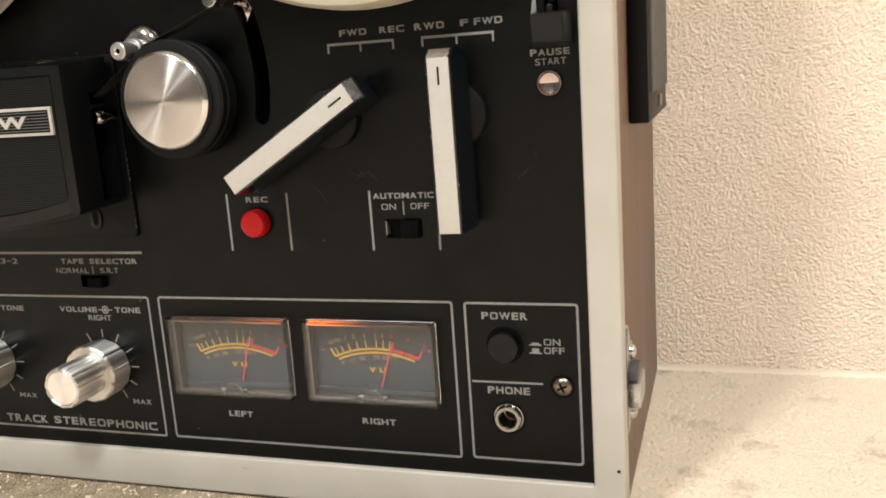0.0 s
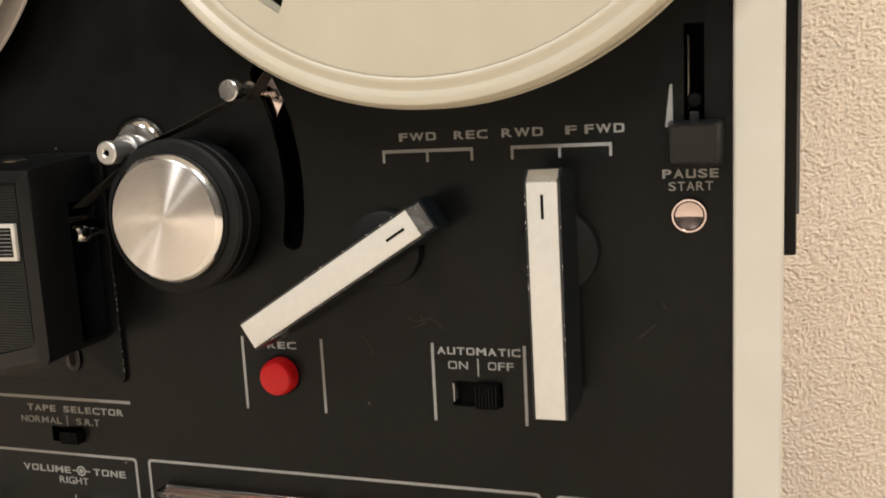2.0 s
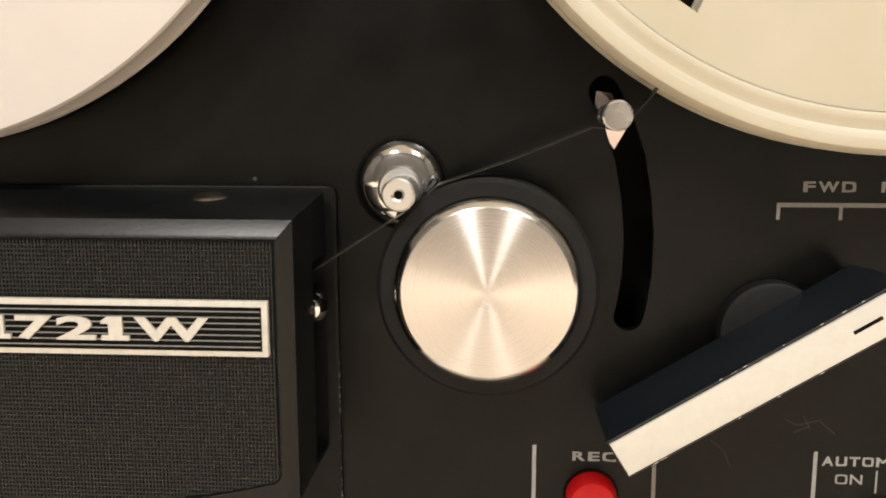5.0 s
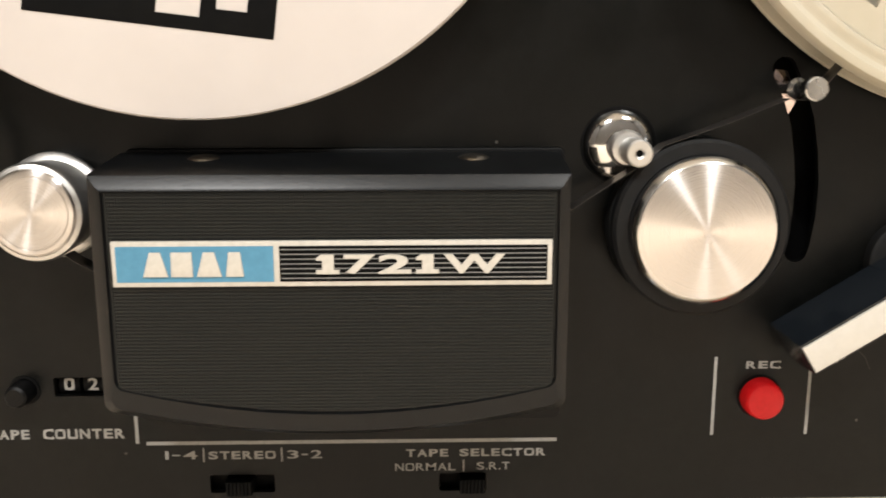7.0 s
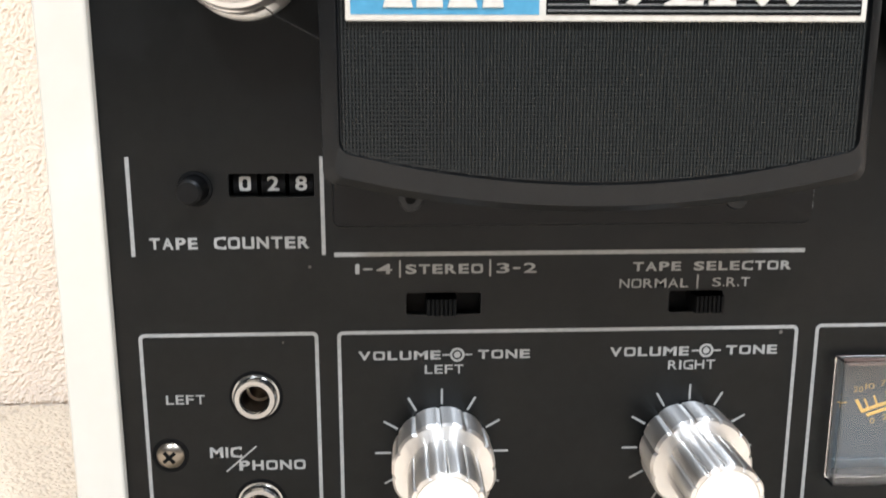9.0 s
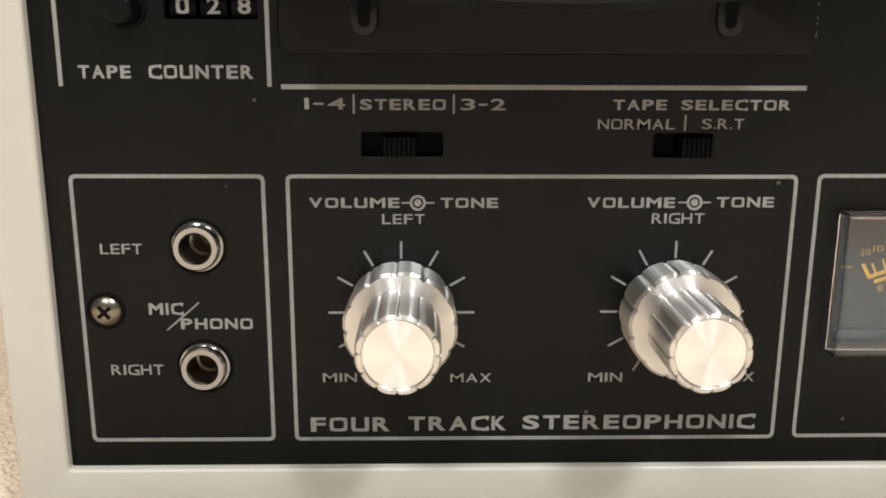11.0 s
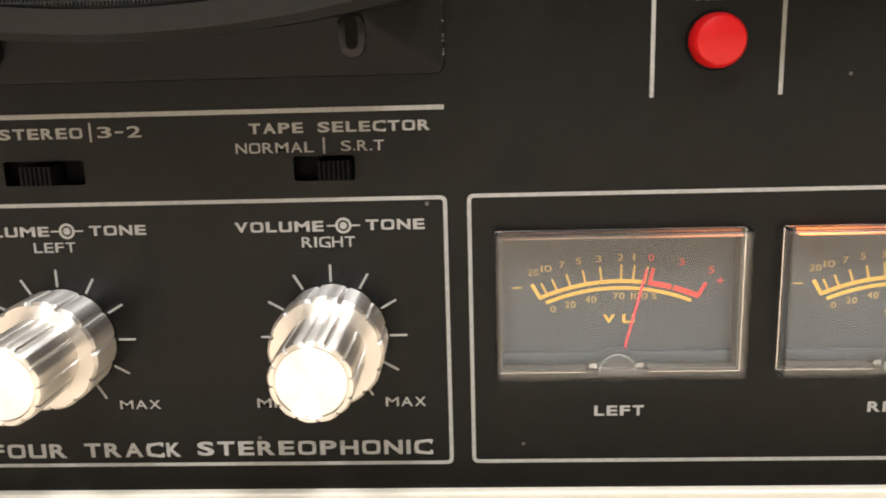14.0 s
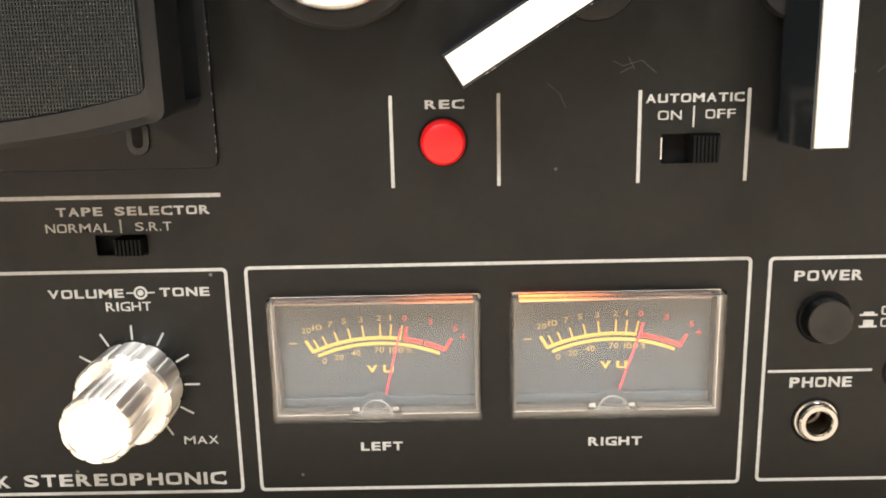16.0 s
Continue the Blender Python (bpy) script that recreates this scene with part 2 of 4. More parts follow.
def part(name, bm, mat, parent=None, label="", sharp=32):
    """Links a bmesh as one mesh object under a thing or a part."""
    ox, oy, oz = ORIGIN.get(parent, (0, 0, 0))
    bm.verts.ensure_lookup_table()
    co = [v.co for v in bm.verts]
    own = (0, 0, 0)
    if parent is None or parent in ORIGIN:
        own = tuple(sum(c[i] for c in co) / max(1, len(co)) for i in range(3))
    if parent is not None:
        own = tuple((min(c[i] for c in co) + max(c[i] for c in co)) / 2 for i in range(3))
    bmesh.ops.translate(bm, verts=bm.verts, vec=(-own[0], -own[1], -own[2]))
    bmesh.ops.scale(bm, verts=bm.verts, vec=(MM, MM, MM))
    bmesh.ops.recalc_face_normals(bm, faces=bm.faces)
    me = bpy.data.meshes.new(name)
    bm.to_mesh(me)
    bm.free()
    me.materials.append(mat)
    me.shade_smooth()
    me.set_sharp_from_angle(angle=radians(sharp))
    ob = new(name, me)
    ob.location = tuple((own[i] - (ox, oy, oz)[i]) * MM for i in range(3))
    if parent is not None:
        ob.parent = parent
    ORIGIN[ob] = own
    return tagged(ob, label)


def box(x0, x1, y0, y1, z0, z1, bevel=0.0, seg=2, into=None):
    bm = into or bmesh.new()
    v = [bm.verts.new((x, y, z)) for x in (x0, x1) for y in (y0, y1) for z in (z0, z1)]
    faces = [bm.faces.new([v[i] for i in q]) for q in ((0, 1, 3, 2), (4, 6, 7, 5), (0, 4, 5, 1), (2, 3, 7, 6), (0, 2, 6, 4), (1, 5, 7, 3))]
    if bevel:
        edges = list({e for f in faces for e in f.edges})
        bmesh.ops.bevel(bm, geom=edges, offset=bevel, segments=seg, affect="EDGES", profile=0.5)
    return bm


def prism(loop, y0, y1, bevel=0.0, seg=2):
    """An outline in x, z drawn out from y0 (front) to y1."""
    bm = bmesh.new()
    a = [bm.verts.new((x, y0, z)) for x, z in loop]
    b = [bm.verts.new((x, y1, z)) for x, z in loop]
    n = len(loop)
    front = bm.faces.new(a)
    bm.faces.new(b[::-1])
    for i in range(n):
        bm.faces.new((a[i], b[i], b[(i + 1) % n], a[(i + 1) % n]))
    if bevel:
        bmesh.ops.bevel(bm, geom=list(front.edges), offset=bevel, segments=seg, affect="EDGES", profile=0.5)
    return bm


def lathe(profile, cx, cz, n=56, wave=None):
    """A profile of (radius, y) turned about an axis along y. wave(angle, radius): the radius' change."""
    bm = bmesh.new()
    rings = []
    for r, y in profile:
        if r <= 0.0:
            rings.append([bm.verts.new((cx, y, cz))])
            continue
        ring = []
        for i in range(n):
            a = 2 * math.pi * i / n
            q = r + (wave(a, r) if wave else 0)
            ring.append(bm.verts.new((cx + q * math.cos(a), y, cz + q * math.sin(a))))
        rings.append(ring)
    for a, b in zip(rings, rings[1:]):
        for i in range(n):
            j = (i + 1) % n
            if len(a) == 1 and len(b) == 1:
                continue
            if len(a) == 1:
                bm.faces.new((a[0], b[i], b[j]))
            elif len(b) == 1:
                bm.faces.new((a[i], b[0], a[j]))
            else:
                bm.faces.new((a[i], b[i], b[j], a[j]))
    return bm


def sheet(outer, holes, y0, y1):
    """A plate with openings through it."""
    bm = bmesh.new()
    loops, edges = [], []
    for loop in [outer] + holes:
        vs = [bm.verts.new((x, y0, z)) for x, z in loop]
        loops.append(vs)
        edges += [bm.edges.new((vs[i], vs[(i + 1) % len(vs)])) for i in range(len(vs))]
    bmesh.ops.triangle_fill(bm, edges=edges, use_beauty=True, use_dissolve=False)
    back = {v: bm.verts.new((v.co.x, y1, v.co.z)) for vs in loops for v in vs}
    for f in list(bm.faces):
        bm.faces.new([back[v] for v in reversed(f.verts)])
    for vs in loops:
        for i in range(len(vs)):
            a, b = vs[i], vs[(i + 1) % len(vs)]
            bm.faces.new((a, b, back[b], back[a]))
    return bm


def rounded(x0, x1, z0, z1, r, n=5):
    pts = []
    for cx, cz, s in ((x1 - r, z1 - r, 0), (x0 + r, z1 - r, 90), (x0 + r, z0 + r, 180), (x1 - r, z0 + r, 270)):
        pts += [(cx + r * math.cos(radians(s + 90 * k / n)), cz + r * math.sin(radians(s + 90 * k / n))) for k in range(n + 1)]
    return pts


def circle(cx, cz, r, n=40):
    return [(cx + r * math.cos(2 * math.pi * i / n), cz + r * math.sin(2 * math.pi * i / n)) for i in range(n)]


def stroke(points, width, n=0):
    """The outline of a line of that width through the points, with round ends."""
    left, right = [], []
    for i, p in enumerate(points):
        a, b = points[max(0, i - 1)], points[min(len(points) - 1, i + 1)]
        d = Vector((b[0] - a[0], b[1] - a[1])).normalized() * width / 2
        left.append((p[0] - d.y, p[1] + d.x))
        right.append((p[0] + d.y, p[1] - d.x))
    if not n:
        return left + right[::-1]
    a1 = math.atan2(points[-1][1] - points[-2][1], points[-1][0] - points[-2][0])
    a0 = math.atan2(points[1][1] - points[0][1], points[1][0] - points[0][0])
    cap1 = [(points[-1][0] + width / 2 * math.cos(a1 + math.pi / 2 - math.pi * k / n), points[-1][1] + width / 2 * math.sin(a1 + math.pi / 2 - math.pi * k / n)) for k in range(1, n)]
    cap0 = [(points[0][0] + width / 2 * math.cos(a0 - math.pi / 2 - math.pi * k / n), points[0][1] + width / 2 * math.sin(a0 - math.pi / 2 - math.pi * k / n)) for k in range(1, n)]
    return left + cap1 + right[::-1] + cap0


def ribbon(points, y0, y1, thick=0.12):
    bm = bmesh.new()
    pts = [Vector((x, 0, z)) for x, z in points]
    rows = []
    for i, p in enumerate(pts):
        d = (pts[min(len(pts) - 1, i + 1)] - pts[max(0, i - 1)]).normalized()
        nrm = Vector((-d.z, 0, d.x)) * thick / 2
        rows.append([bm.verts.new((q.x, y, q.z)) for q, y in ((p + nrm, y0), (p + nrm, y1), (p - nrm, y1), (p - nrm, y0))])
    for a, b in zip(rows, rows[1:]):
        for k in range(4):
            bm.faces.new((a[k], a[(k + 1) % 4], b[(k + 1) % 4], b[k]))
    bm.faces.new(rows[0][::-1])
    bm.faces.new(rows[-1])
    return bm


WIDE = dict(zip("ABCDEFGHILMNOPRSTUVWX", (1.18, 1.1, 1.1, 1.12, 1.0, 0.96, 1.14, 1.14, 0.26, 0.95, 1.36, 1.16, 1.16, 1.06, 1.1, 1.08, 1.08, 1.13, 1.18, 1.62, 1.14)))
WIDE.update({"-": 0.55, ".": 0.2, "1": 0.24})
GLYPHS = {}


def glyph(ch, bold):
    """One letter of the built-in font as vertices and faces, x and z each running from -1 to 1, with its height."""
    if (ch, bold) not in GLYPHS:
        cu = bpy.data.curves.new("text", "FONT")
        cu.body, cu.offset, cu.resolution_u = ch, bold, 4
        tmp = bpy.data.objects.new("text", cu)
        scene.collection.objects.link(tmp)
        bpy.context.view_layer.update()
        me = bpy.data.meshes.new_from_object(tmp.evaluated_get(bpy.context.evaluated_depsgraph_get()))
        bpy.data.objects.remove(tmp)
        co = [v.co[:2] for v in me.vertices]
        faces = [tuple(p.vertices) for p in me.polygons]
        bpy.data.meshes.remove(me)
        ax, bx = min(c[0] for c in co), max(c[0] for c in co)
        ay, by = min(c[1] for c in co), max(c[1] for c in co)
        GLYPHS[ch, bold] = [(2 * (x - ax) / (bx - ax) - 1, 2 * (y - ay) / (by - ay) - 1) for x, y in co], faces, ay, by
    return GLYPHS[ch, bold]


def squared(ch, u, v):
    """Round letters of this wide face are squarish: pushes the bowls out towards the corners."""
    if ch in "OCG0" or (ch == "D" and u > 0) or (ch == "U" and v < 0):
        k = 1 / max(abs(u), abs(v), 1e-6) * math.hypot(u, v)
        k = 1 + (min(k, 1.42) - 1) * 0.62
        return u * k, v * k
    return u, v


def words(text, x0, x1, z0, z1, y, bold=0.0, depth=0.05, wide=True, gap=0.24):
    """Lettering in the built-in font, set letter by letter in the wide cells of the face."""
    bm = bmesh.new()
    cap = z1 - z0
    cell = [WIDE.get(ch, 0.95) for ch in text]
    unit = (x1 - x0) / (sum(cell) + gap * (len(text) - 1))
    x = x0
    for ch, w in zip(text, cell):
        co, faces, ay, by = glyph(ch, bold)
        a, b = z0, z1
        if ch == "-":
            a, b = z0 + 0.40 * cap, z0 + 0.57 * cap
        elif ch == ".":
            b = z0 + 0.2 * cap
        vs = []
        for u, v in co:
            u, v = squared(ch, u, v) if wide else (u, v)
            vs.append(bm.verts.new((x + (u + 1) / 2 * w * unit, y, a + (v + 1) / 2 * (b - a))))
        for f in faces:
            bm.faces.new([vs[i] for i in f])
        x += (w + gap) * unit
    bmesh.ops.remove_doubles(bm, verts=bm.verts, dist=0.004)
    out = bmesh.ops.extrude_face_region(bm, geom=list(bm.faces))
    bmesh.ops.translate(bm, verts=[g for g in out["geom"] if isinstance(g, bmesh.types.BMVert)], vec=(0, -depth, 0))
    return bm


def turned(bm, angle, cx, cz):
    """Turns a shape about an axis along y: from pointing up, anticlockwise as seen from the front."""
    bmesh.ops.rotate(bm, verts=bm.verts, cent=(0, 0, 0), matrix=Matrix.Rotation(radians(-angle), 3, "Y"))
    bmesh.ops.translate(bm, verts=bm.verts, vec=(cx, 0, cz))
    return bm


# ---- the room ----
RX, RY0, RY1, RZ = 1900, -2700, 172, 2400


def carpet_tufts(count, origin, du, dv, nrm, seed, size=1.0):
    """Short curled yarn ends on a flat stretch, each a small bent tapered rod, in one mesh."""
    rng = np.random.default_rng(seed)
    sides, rings = 3, 4
    origin, du, dv, nrm = (np.array(q, float) for q in (origin, du, dv, nrm))
    ta, tb = du / np.linalg.norm(du), dv / np.linalg.norm(dv)
    p = origin + rng.random((count, 1)) * du + rng.random((count, 1)) * dv
    sway = np.array([noise.noise(Vector(q * 0.035)) for q in p])
    ang = 2.6 * sway + rng.normal(0.7, 0.7, count)
    d = np.cos(ang)[:, None] * ta + np.sin(ang)[:, None] * tb
    e = np.cross(nrm, d)
    length, rad = size * rng.uniform(1.2, 2.5, count), size * rng.uniform(0.5, 0.8, count)
    lift = size * rng.uniform(-0.1, 0.22, count)
    co = np.zeros((count, rings, sides, 3))
    for i in range(rings):
        s = i / (rings - 1)
        c = p + d * ((s - 0.5) * length)[:, None] + nrm * (lift + 0.22 * math.sin(math.pi * s))[:, None] + e * rng.uniform(-0.25, 0.25, (count, 1))
        r = rad * (0.25 + 0.75 * math.sin(math.pi * (0.06 + 0.88 * s)))
        for j in range(sides):
            a = 2 * math.pi * (j + 0.5) / sides
            co[:, i, j] = c + (e * math.cos(a) + nrm * 0.40 * math.sin(a)) * r[:, None]
    quad = np.array([(i * sides + j, i * sides + (j + 1) % sides, (i + 1) * sides + (j + 1) % sides, (i + 1) * sides + j) for i in range(rings - 1) for j in range(sides)])
    quads = (quad[None] + (np.arange(count) * rings * sides)[:, None, None]).reshape(-1, 4)
    me = bpy.data.meshes.new("carpet_pile")
    me.vertices.add(count * rings * sides)
    me.vertices.foreach_set("co", (co * MM).ravel())
    me.loops.add(quads.size)
    me.loops.foreach_set("vertex_index", quads.ravel().astype(np.int32))
    me.polygons.add(len(quads))
    me.polygons.foreach_set("loop_start", np.arange(0, quads.size, 4, dtype=np.int32))
    me.update(calc_edges=True)
    me.shade_smooth()
    return me


def structure(name, bm, mat, label, category):
    return tagged(part(name, bm, mat, None, label), label, category, "", "structure")


structure("floor", box(-RX, RX, RY0, RY1, -60, -0.6), CARPET, "beige cut-pile carpet floor under the tape deck", "carpet")
structure("wall_north", box(-RX, RX, RY1, RY1 + 90, -60, RZ), CARPET, "beige carpet-covered wall behind the deck", "wall")
structure("wall_south", box(-RX, RX, RY0 - 90, RY0, -60, RZ), PAINT, "plain dark taupe painted wall", "wall")
structure("wall_west", box(-RX - 90, -RX, RY0 - 90, RY1 + 90, -60, RZ), PAINT, "plain dark taupe painted wall", "wall")
structure("wall_east", box(RX, RX + 90, RY0 - 90, RY1 + 90, -60, RZ), PAINT, "plain dark taupe painted wall", "wall")
structure("ceiling", box(-RX - 90, RX + 90, RY0 - 90, RY1 + 90, RZ, RZ + 60), CEIL, "plain white painted ceiling", "ceiling")



def carpet_lumps(origin, du, dv, nrm, seed, cell=1.08, high=1.15, lie=(0.6, 0.8), step=0.42):
    """The fleecy ground of a deep pile: short curled yarn ends crowded side by side, in one mesh. lie: the mean turn and its spread."""
    rng = np.random.default_rng(seed)
    origin, du, dv, nrm = (np.array(q, float) for q in (origin, du, dv, nrm))
    lu, lv = np.linalg.norm(du), np.linalg.norm(dv)
    nu, nv = int(lu / step), int(lv / step)
    u, v = np.meshgrid(np.linspace(0, lu, nu), np.linspace(0, lv, nv))
    cu, cv = int(lu / cell) + 6, int(lv / cell) + 6
    px, py, top = rng.random((cv, cu)), rng.random((cv, cu)), rng.uniform(0.35, 1.0, (cv, cu))
    sway = np.array([[noise.noise(Vector((i * 0.07, j * 0.07, seed))) for i in range(cu)] for j in range(cv)])
    turn = lie[0] + 2.4 * lie[1] * sway + rng.normal(0, 0.6 * lie[1], (cv, cu))
    ca, sa = np.cos(turn), np.sin(turn)
    h = np.zeros_like(u)
    gu, gv = u / cell + 2, v / cell + 2
    iu, iv = np.floor(gu).astype(int), np.floor(gv).astype(int)
    for i in (-2, -1, 0, 1, 2):
        for j in (-2, -1, 0, 1, 2):
            a, b = iu + i, iv + j
            dx, dy = a + px[b, a] - gu, b + py[b, a] - gv
            along, across = dx * ca[b, a] + dy * sa[b, a], dy * ca[b, a] - dx * sa[b, a]
            across = across + 0.25 * along * along
            h = np.maximum(h, top[b, a] * np.sqrt(np.clip(1 - (along / 1.45) ** 2 - (across / 0.5) ** 2, 0, 1)))
    h += rng.normal(0, 0.07, h.shape)
    co = origin + (u / lu)[..., None] * du + (v / lv)[..., None] * dv + nrm * (h * high)[..., None]
    k = np.arange(nu * nv).reshape(nv, nu)
    quads = np.stack([k[:-1, :-1], k[:-1, 1:], k[1:, 1:], k[1:, :-1]], -1).reshape(-1, 4)
    me = bpy.data.meshes.new("carpet_pile")
    me.vertices.add(nu * nv)
    me.vertices.foreach_set("co", (co * MM).ravel())
    me.loops.add(quads.size)
    me.loops.foreach_set("vertex_index", quads.ravel().astype(np.int32))
    me.polygons.add(len(quads))
    me.polygons.foreach_set("loop_start", np.arange(0, quads.size, 4, dtype=np.int32))
    me.update(calc_edges=True)
    me.shade_smooth()
    return me


for name, seed, origin, du, dv, nrm, high, lie, label in (
    ("wall_pile", 1, (176, RY1 - 0.2, 2), (250, 0, 0), (0, 0, 332), (0, -1, 0), 1.4, (0.6, 0.9), "curled beige yarn pile of the carpeted wall"),
    ("floor_pile", 2, (176, RY1 - 1.5, -0.5), (232, 0, 0), (0, -190, 0), (0, 0, 1), 2.0, (0.1, 0.4), "flattened beige yarn pile of the carpet floor, stained near the wall"),
    ("left_pile", 3, (-300, RY1 - 0.2, 2), (122, 0, 0), (0, 0, 252), (0, -1, 0), 1.4, (0.6, 0.9), "curled beige yarn pile of the carpeted wall"),
    ("left_floor_pile", 4, (-300, RY1 - 1.5, -0.5), (122, 0, 0), (0, -190, 0), (0, 0, 1), 2.0, (0.1, 0.4), "flattened beige yarn pile of the carpet floor"),
):
    me = carpet_lumps(origin, du, dv, nrm, seed, high=high, lie=lie)
    me.materials.append(CARPET if "wall_" in name or name == "left_pile" else CARPET_DIRTY)
    tagged(new(name, me), label, "carpet", "", "stuff")
# front strip of pile, its shade carried by the darker brown
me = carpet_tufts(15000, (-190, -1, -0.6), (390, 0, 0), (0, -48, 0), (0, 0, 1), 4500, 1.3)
me.materials.append(CARPET_FRONT_SHADED)
tagged(new("front_pile", me), "matted brown-beige yarn pile along the front of the deck, shade in its colour", "carpet", "", "stuff")
# the soft roll where the carpet turns up the wall
seam = bmesh.new()
rows = []
for i in range(90):
    x = 176 + 3.0 * i
    h = 4.2 + 1.4 * noise.noise(Vector((x * 0.06, 3.0, 0)))
    rows.append([seam.verts.new((x, RY1 - 1.2 - (1 - math.sin(a)) * 4.0, (1 - math.cos(a)) * h - 0.3)) for a in (0, 0.3, 0.6, 0.9, 1.2, 1.57)])
for a, b in zip(rows, rows[1:]):
    for k in range(5):
        seam.faces.new((a[k], b[k], b[k + 1], a[k + 1]))
structure("carpet_seam", seam, CARPET, "pale rolled crease where floor carpet meets the wall", "carpet")

for lx, ly, lz, power in LAMPS:
    lamp = thing("ceiling_light", lx * 1000, ly * 1000, lz * 1000, "square white ceiling light panel, switched on", "ceiling light", "ceiling lights")
    a, b, c = lx * 1000, ly * 1000, lz * 1000
    part("diffuser", box(a - 190, a + 190, b - 190, b + 190, c, c + 6), DIFFUSER, lamp, "glowing frosted panel")
    rim = bmesh.new()
    for q in ((a - 215, a + 215, b - 215, b - 192), (a - 215, a + 215, b + 192, b + 215), (a - 215, a - 192, b - 191, b + 191), (a + 192, a + 215, b - 191, b + 191)):
        box(q[0], q[1], q[2], q[3], c - 6, RZ - 0.5, into=rim)
    part("frame", rim, CEIL, lamp)

# ---- the tape deck ----
deck = thing("tape_deck", 0, 80, 0, "black reel-to-reel tape deck in walnut cabinet with cream front frame", "tape deck")
W, TOP = 172.5, 362.0

# cabinet: four boards and a back
for name, q in (
    ("side_board", (-182.6, -171, 8.8, 166, 2, 373)), ("side_board", (171, 182.6, 8.8, 166, 2, 373)),
    ("bottom_board", (-170.8, 170.8, 8, 166, 2, 12)), ("top_board", (-170.8, 170.8, 8, 166, 364, 373)), ("back_board", (-170.8, 170.8, 158, 165, 12.2, 363.8)),
):
    part(name, box(*q, 0.8 if name == "side_board" else 0.0), WOOD, deck, "walnut-grain vinyl board")
for fx in (-150, 150):
    for fy in (24, 146):
        foot = lathe([(0, 0), (9, 0), (9.5, 1), (9.5, 2.4), (0, 2.4)], 0, 0, 24)
        bmesh.ops.rotate(foot, verts=foot.verts, cent=(0, 0, 0), matrix=Matrix.Rotation(radians(90), 3, "X"))
        bmesh.ops.translate(foot, verts=foot.verts, vec=(fx, fy, -0.4))
        part("foot", foot, RUBBER, deck)

# cream frame: one moulding with a soft edge
frame_bm = sheet(rounded(-184, 184, 1.0, 375, 1.2), [rounded(-W, W, 17.5, TOP, 0.8)], -2.2, 7.4)
front_edges = [e for e in frame_bm.edges if all(abs(v.co.y + 2.2) < 1e-6 for v in e.verts) and len(e.link_faces) == 2 and abs(e.calc_face_angle(0)) > 1]
bmesh.ops.bevel(frame_bm, geom=front_edges, offset=0.9, segments=3, affect="EDGES", profile=0.5)
front_frame = part("front_frame", frame_bm, CREAM, deck, "cream enamelled frame")
part("frame_nick", prism(circle(181.5, 24.0, 0.7, 8), -2.26, -2.2), MATT, front_frame)

part("pencil_mark", prism(stroke([(26.6, 13.1), (27.6, 13.4), (28.6, 12.9), (29.6, 13.0)], 0.22), -2.24, -2.19), GREYPLASTIC, front_frame)

# front panel with its openings
ARC_C, ARC_R = (-66.0, 165.0), 119.8
arc_mid = [(46.2, 203.5), (49.5, 197), (51.9, 190), (53.4, 182), (54.2, 174), (54.1, 166), (53.2, 159), (52.6, 156.5)]
SLOTS = {
    "track": (-104.4, -86.8, 89.5, 94.8),
    "tape": (-41.6, -28.6, 89.3, 94.6),
    "auto": (98.6, 113.0, 109.6, 116.8),
    "count": (-144.5, -125.2, 117.9, 123.2),
    "pause": (161.2, 166.0, 180.0, 208.4),
    "meter_l": (1.5, 53.5, 45.8, 76.8),
    "meter_r": (62.6, 114.6, 45.8, 76.8),
}
holes = [rounded(a, b, c, d, 0.5, 2) for a, b, c, d in SLOTS.values()]
holes.append(stroke(arc_mid, 6.2, 8))
for hx, hz in ((-140.5, 69.7), (-140.5, 41.9), (141.5, 41.4)):
    holes.append(circle(hx, hz, 4.2, 32))
panel = part("front_panel", sheet([(-W + 0.15, 17.65), (W - 0.15, 17.65), (W - 0.15, TOP - 0.15), (-W + 0.15, TOP - 0.15)], holes, 0, 2.2), PANEL, deck, "black satin control panel with pale lettering")
part("chassis_plate", box(-170, 170, 15, 16, 19, 360), MATT, deck)


def line(x0, x1, z0, z1):
    part("printed_line", box(x0, x1, -0.06, 0.0, z0, z1), PRINT, panel)


def printed(text, x0, x1, z0, z1, bold=0.018):
    part("lettering", words(text, x0, x1, z0, z1, 0.0, bold, 0.06), PRINT, panel)


def outline(x0, x1, z0, z1, t=0.85):
    part("printed_border", sheet(rounded(x0 - t / 2, x1 + t / 2, z0 - t / 2, z1 + t / 2, 1.4), [rounded(x0 + t / 2, x1 - t / 2, z0 + t / 2, z1 - t / 2, 0.7)], -0.06, 0), PRINT, panel)


outline(-166.8, -125.7, 24.0, 85.2)
outline(-120.4, -9.7, 24.0, 85.2)
outline(-4.6, 122.1, 24.2, 85.4)
outline(127.1, 168.4, 24.6, 85.2)
line(-121.0, -9.4, 103.7, 104.7)
for lx0 in (-166.9, -123.4):
    line(lx0 - 0.45, lx0 + 0.45, 104.2, 127.1)
for lx0 in (33.3, 59.3, 93.3, 119.4):
    line(lx0 - 0.42, lx0 + 0.42, 105.0, 127.4)
for a, b, c in ((82.3, 94.8, 107.2), (118.1, 130.5, 143.4)):
    line(a - 0.35, c + 0.35, 180.0, 180.9)
    for q in (a, b, c):
        line(q - 0.35, q + 0.35, 177.4, 180.0)
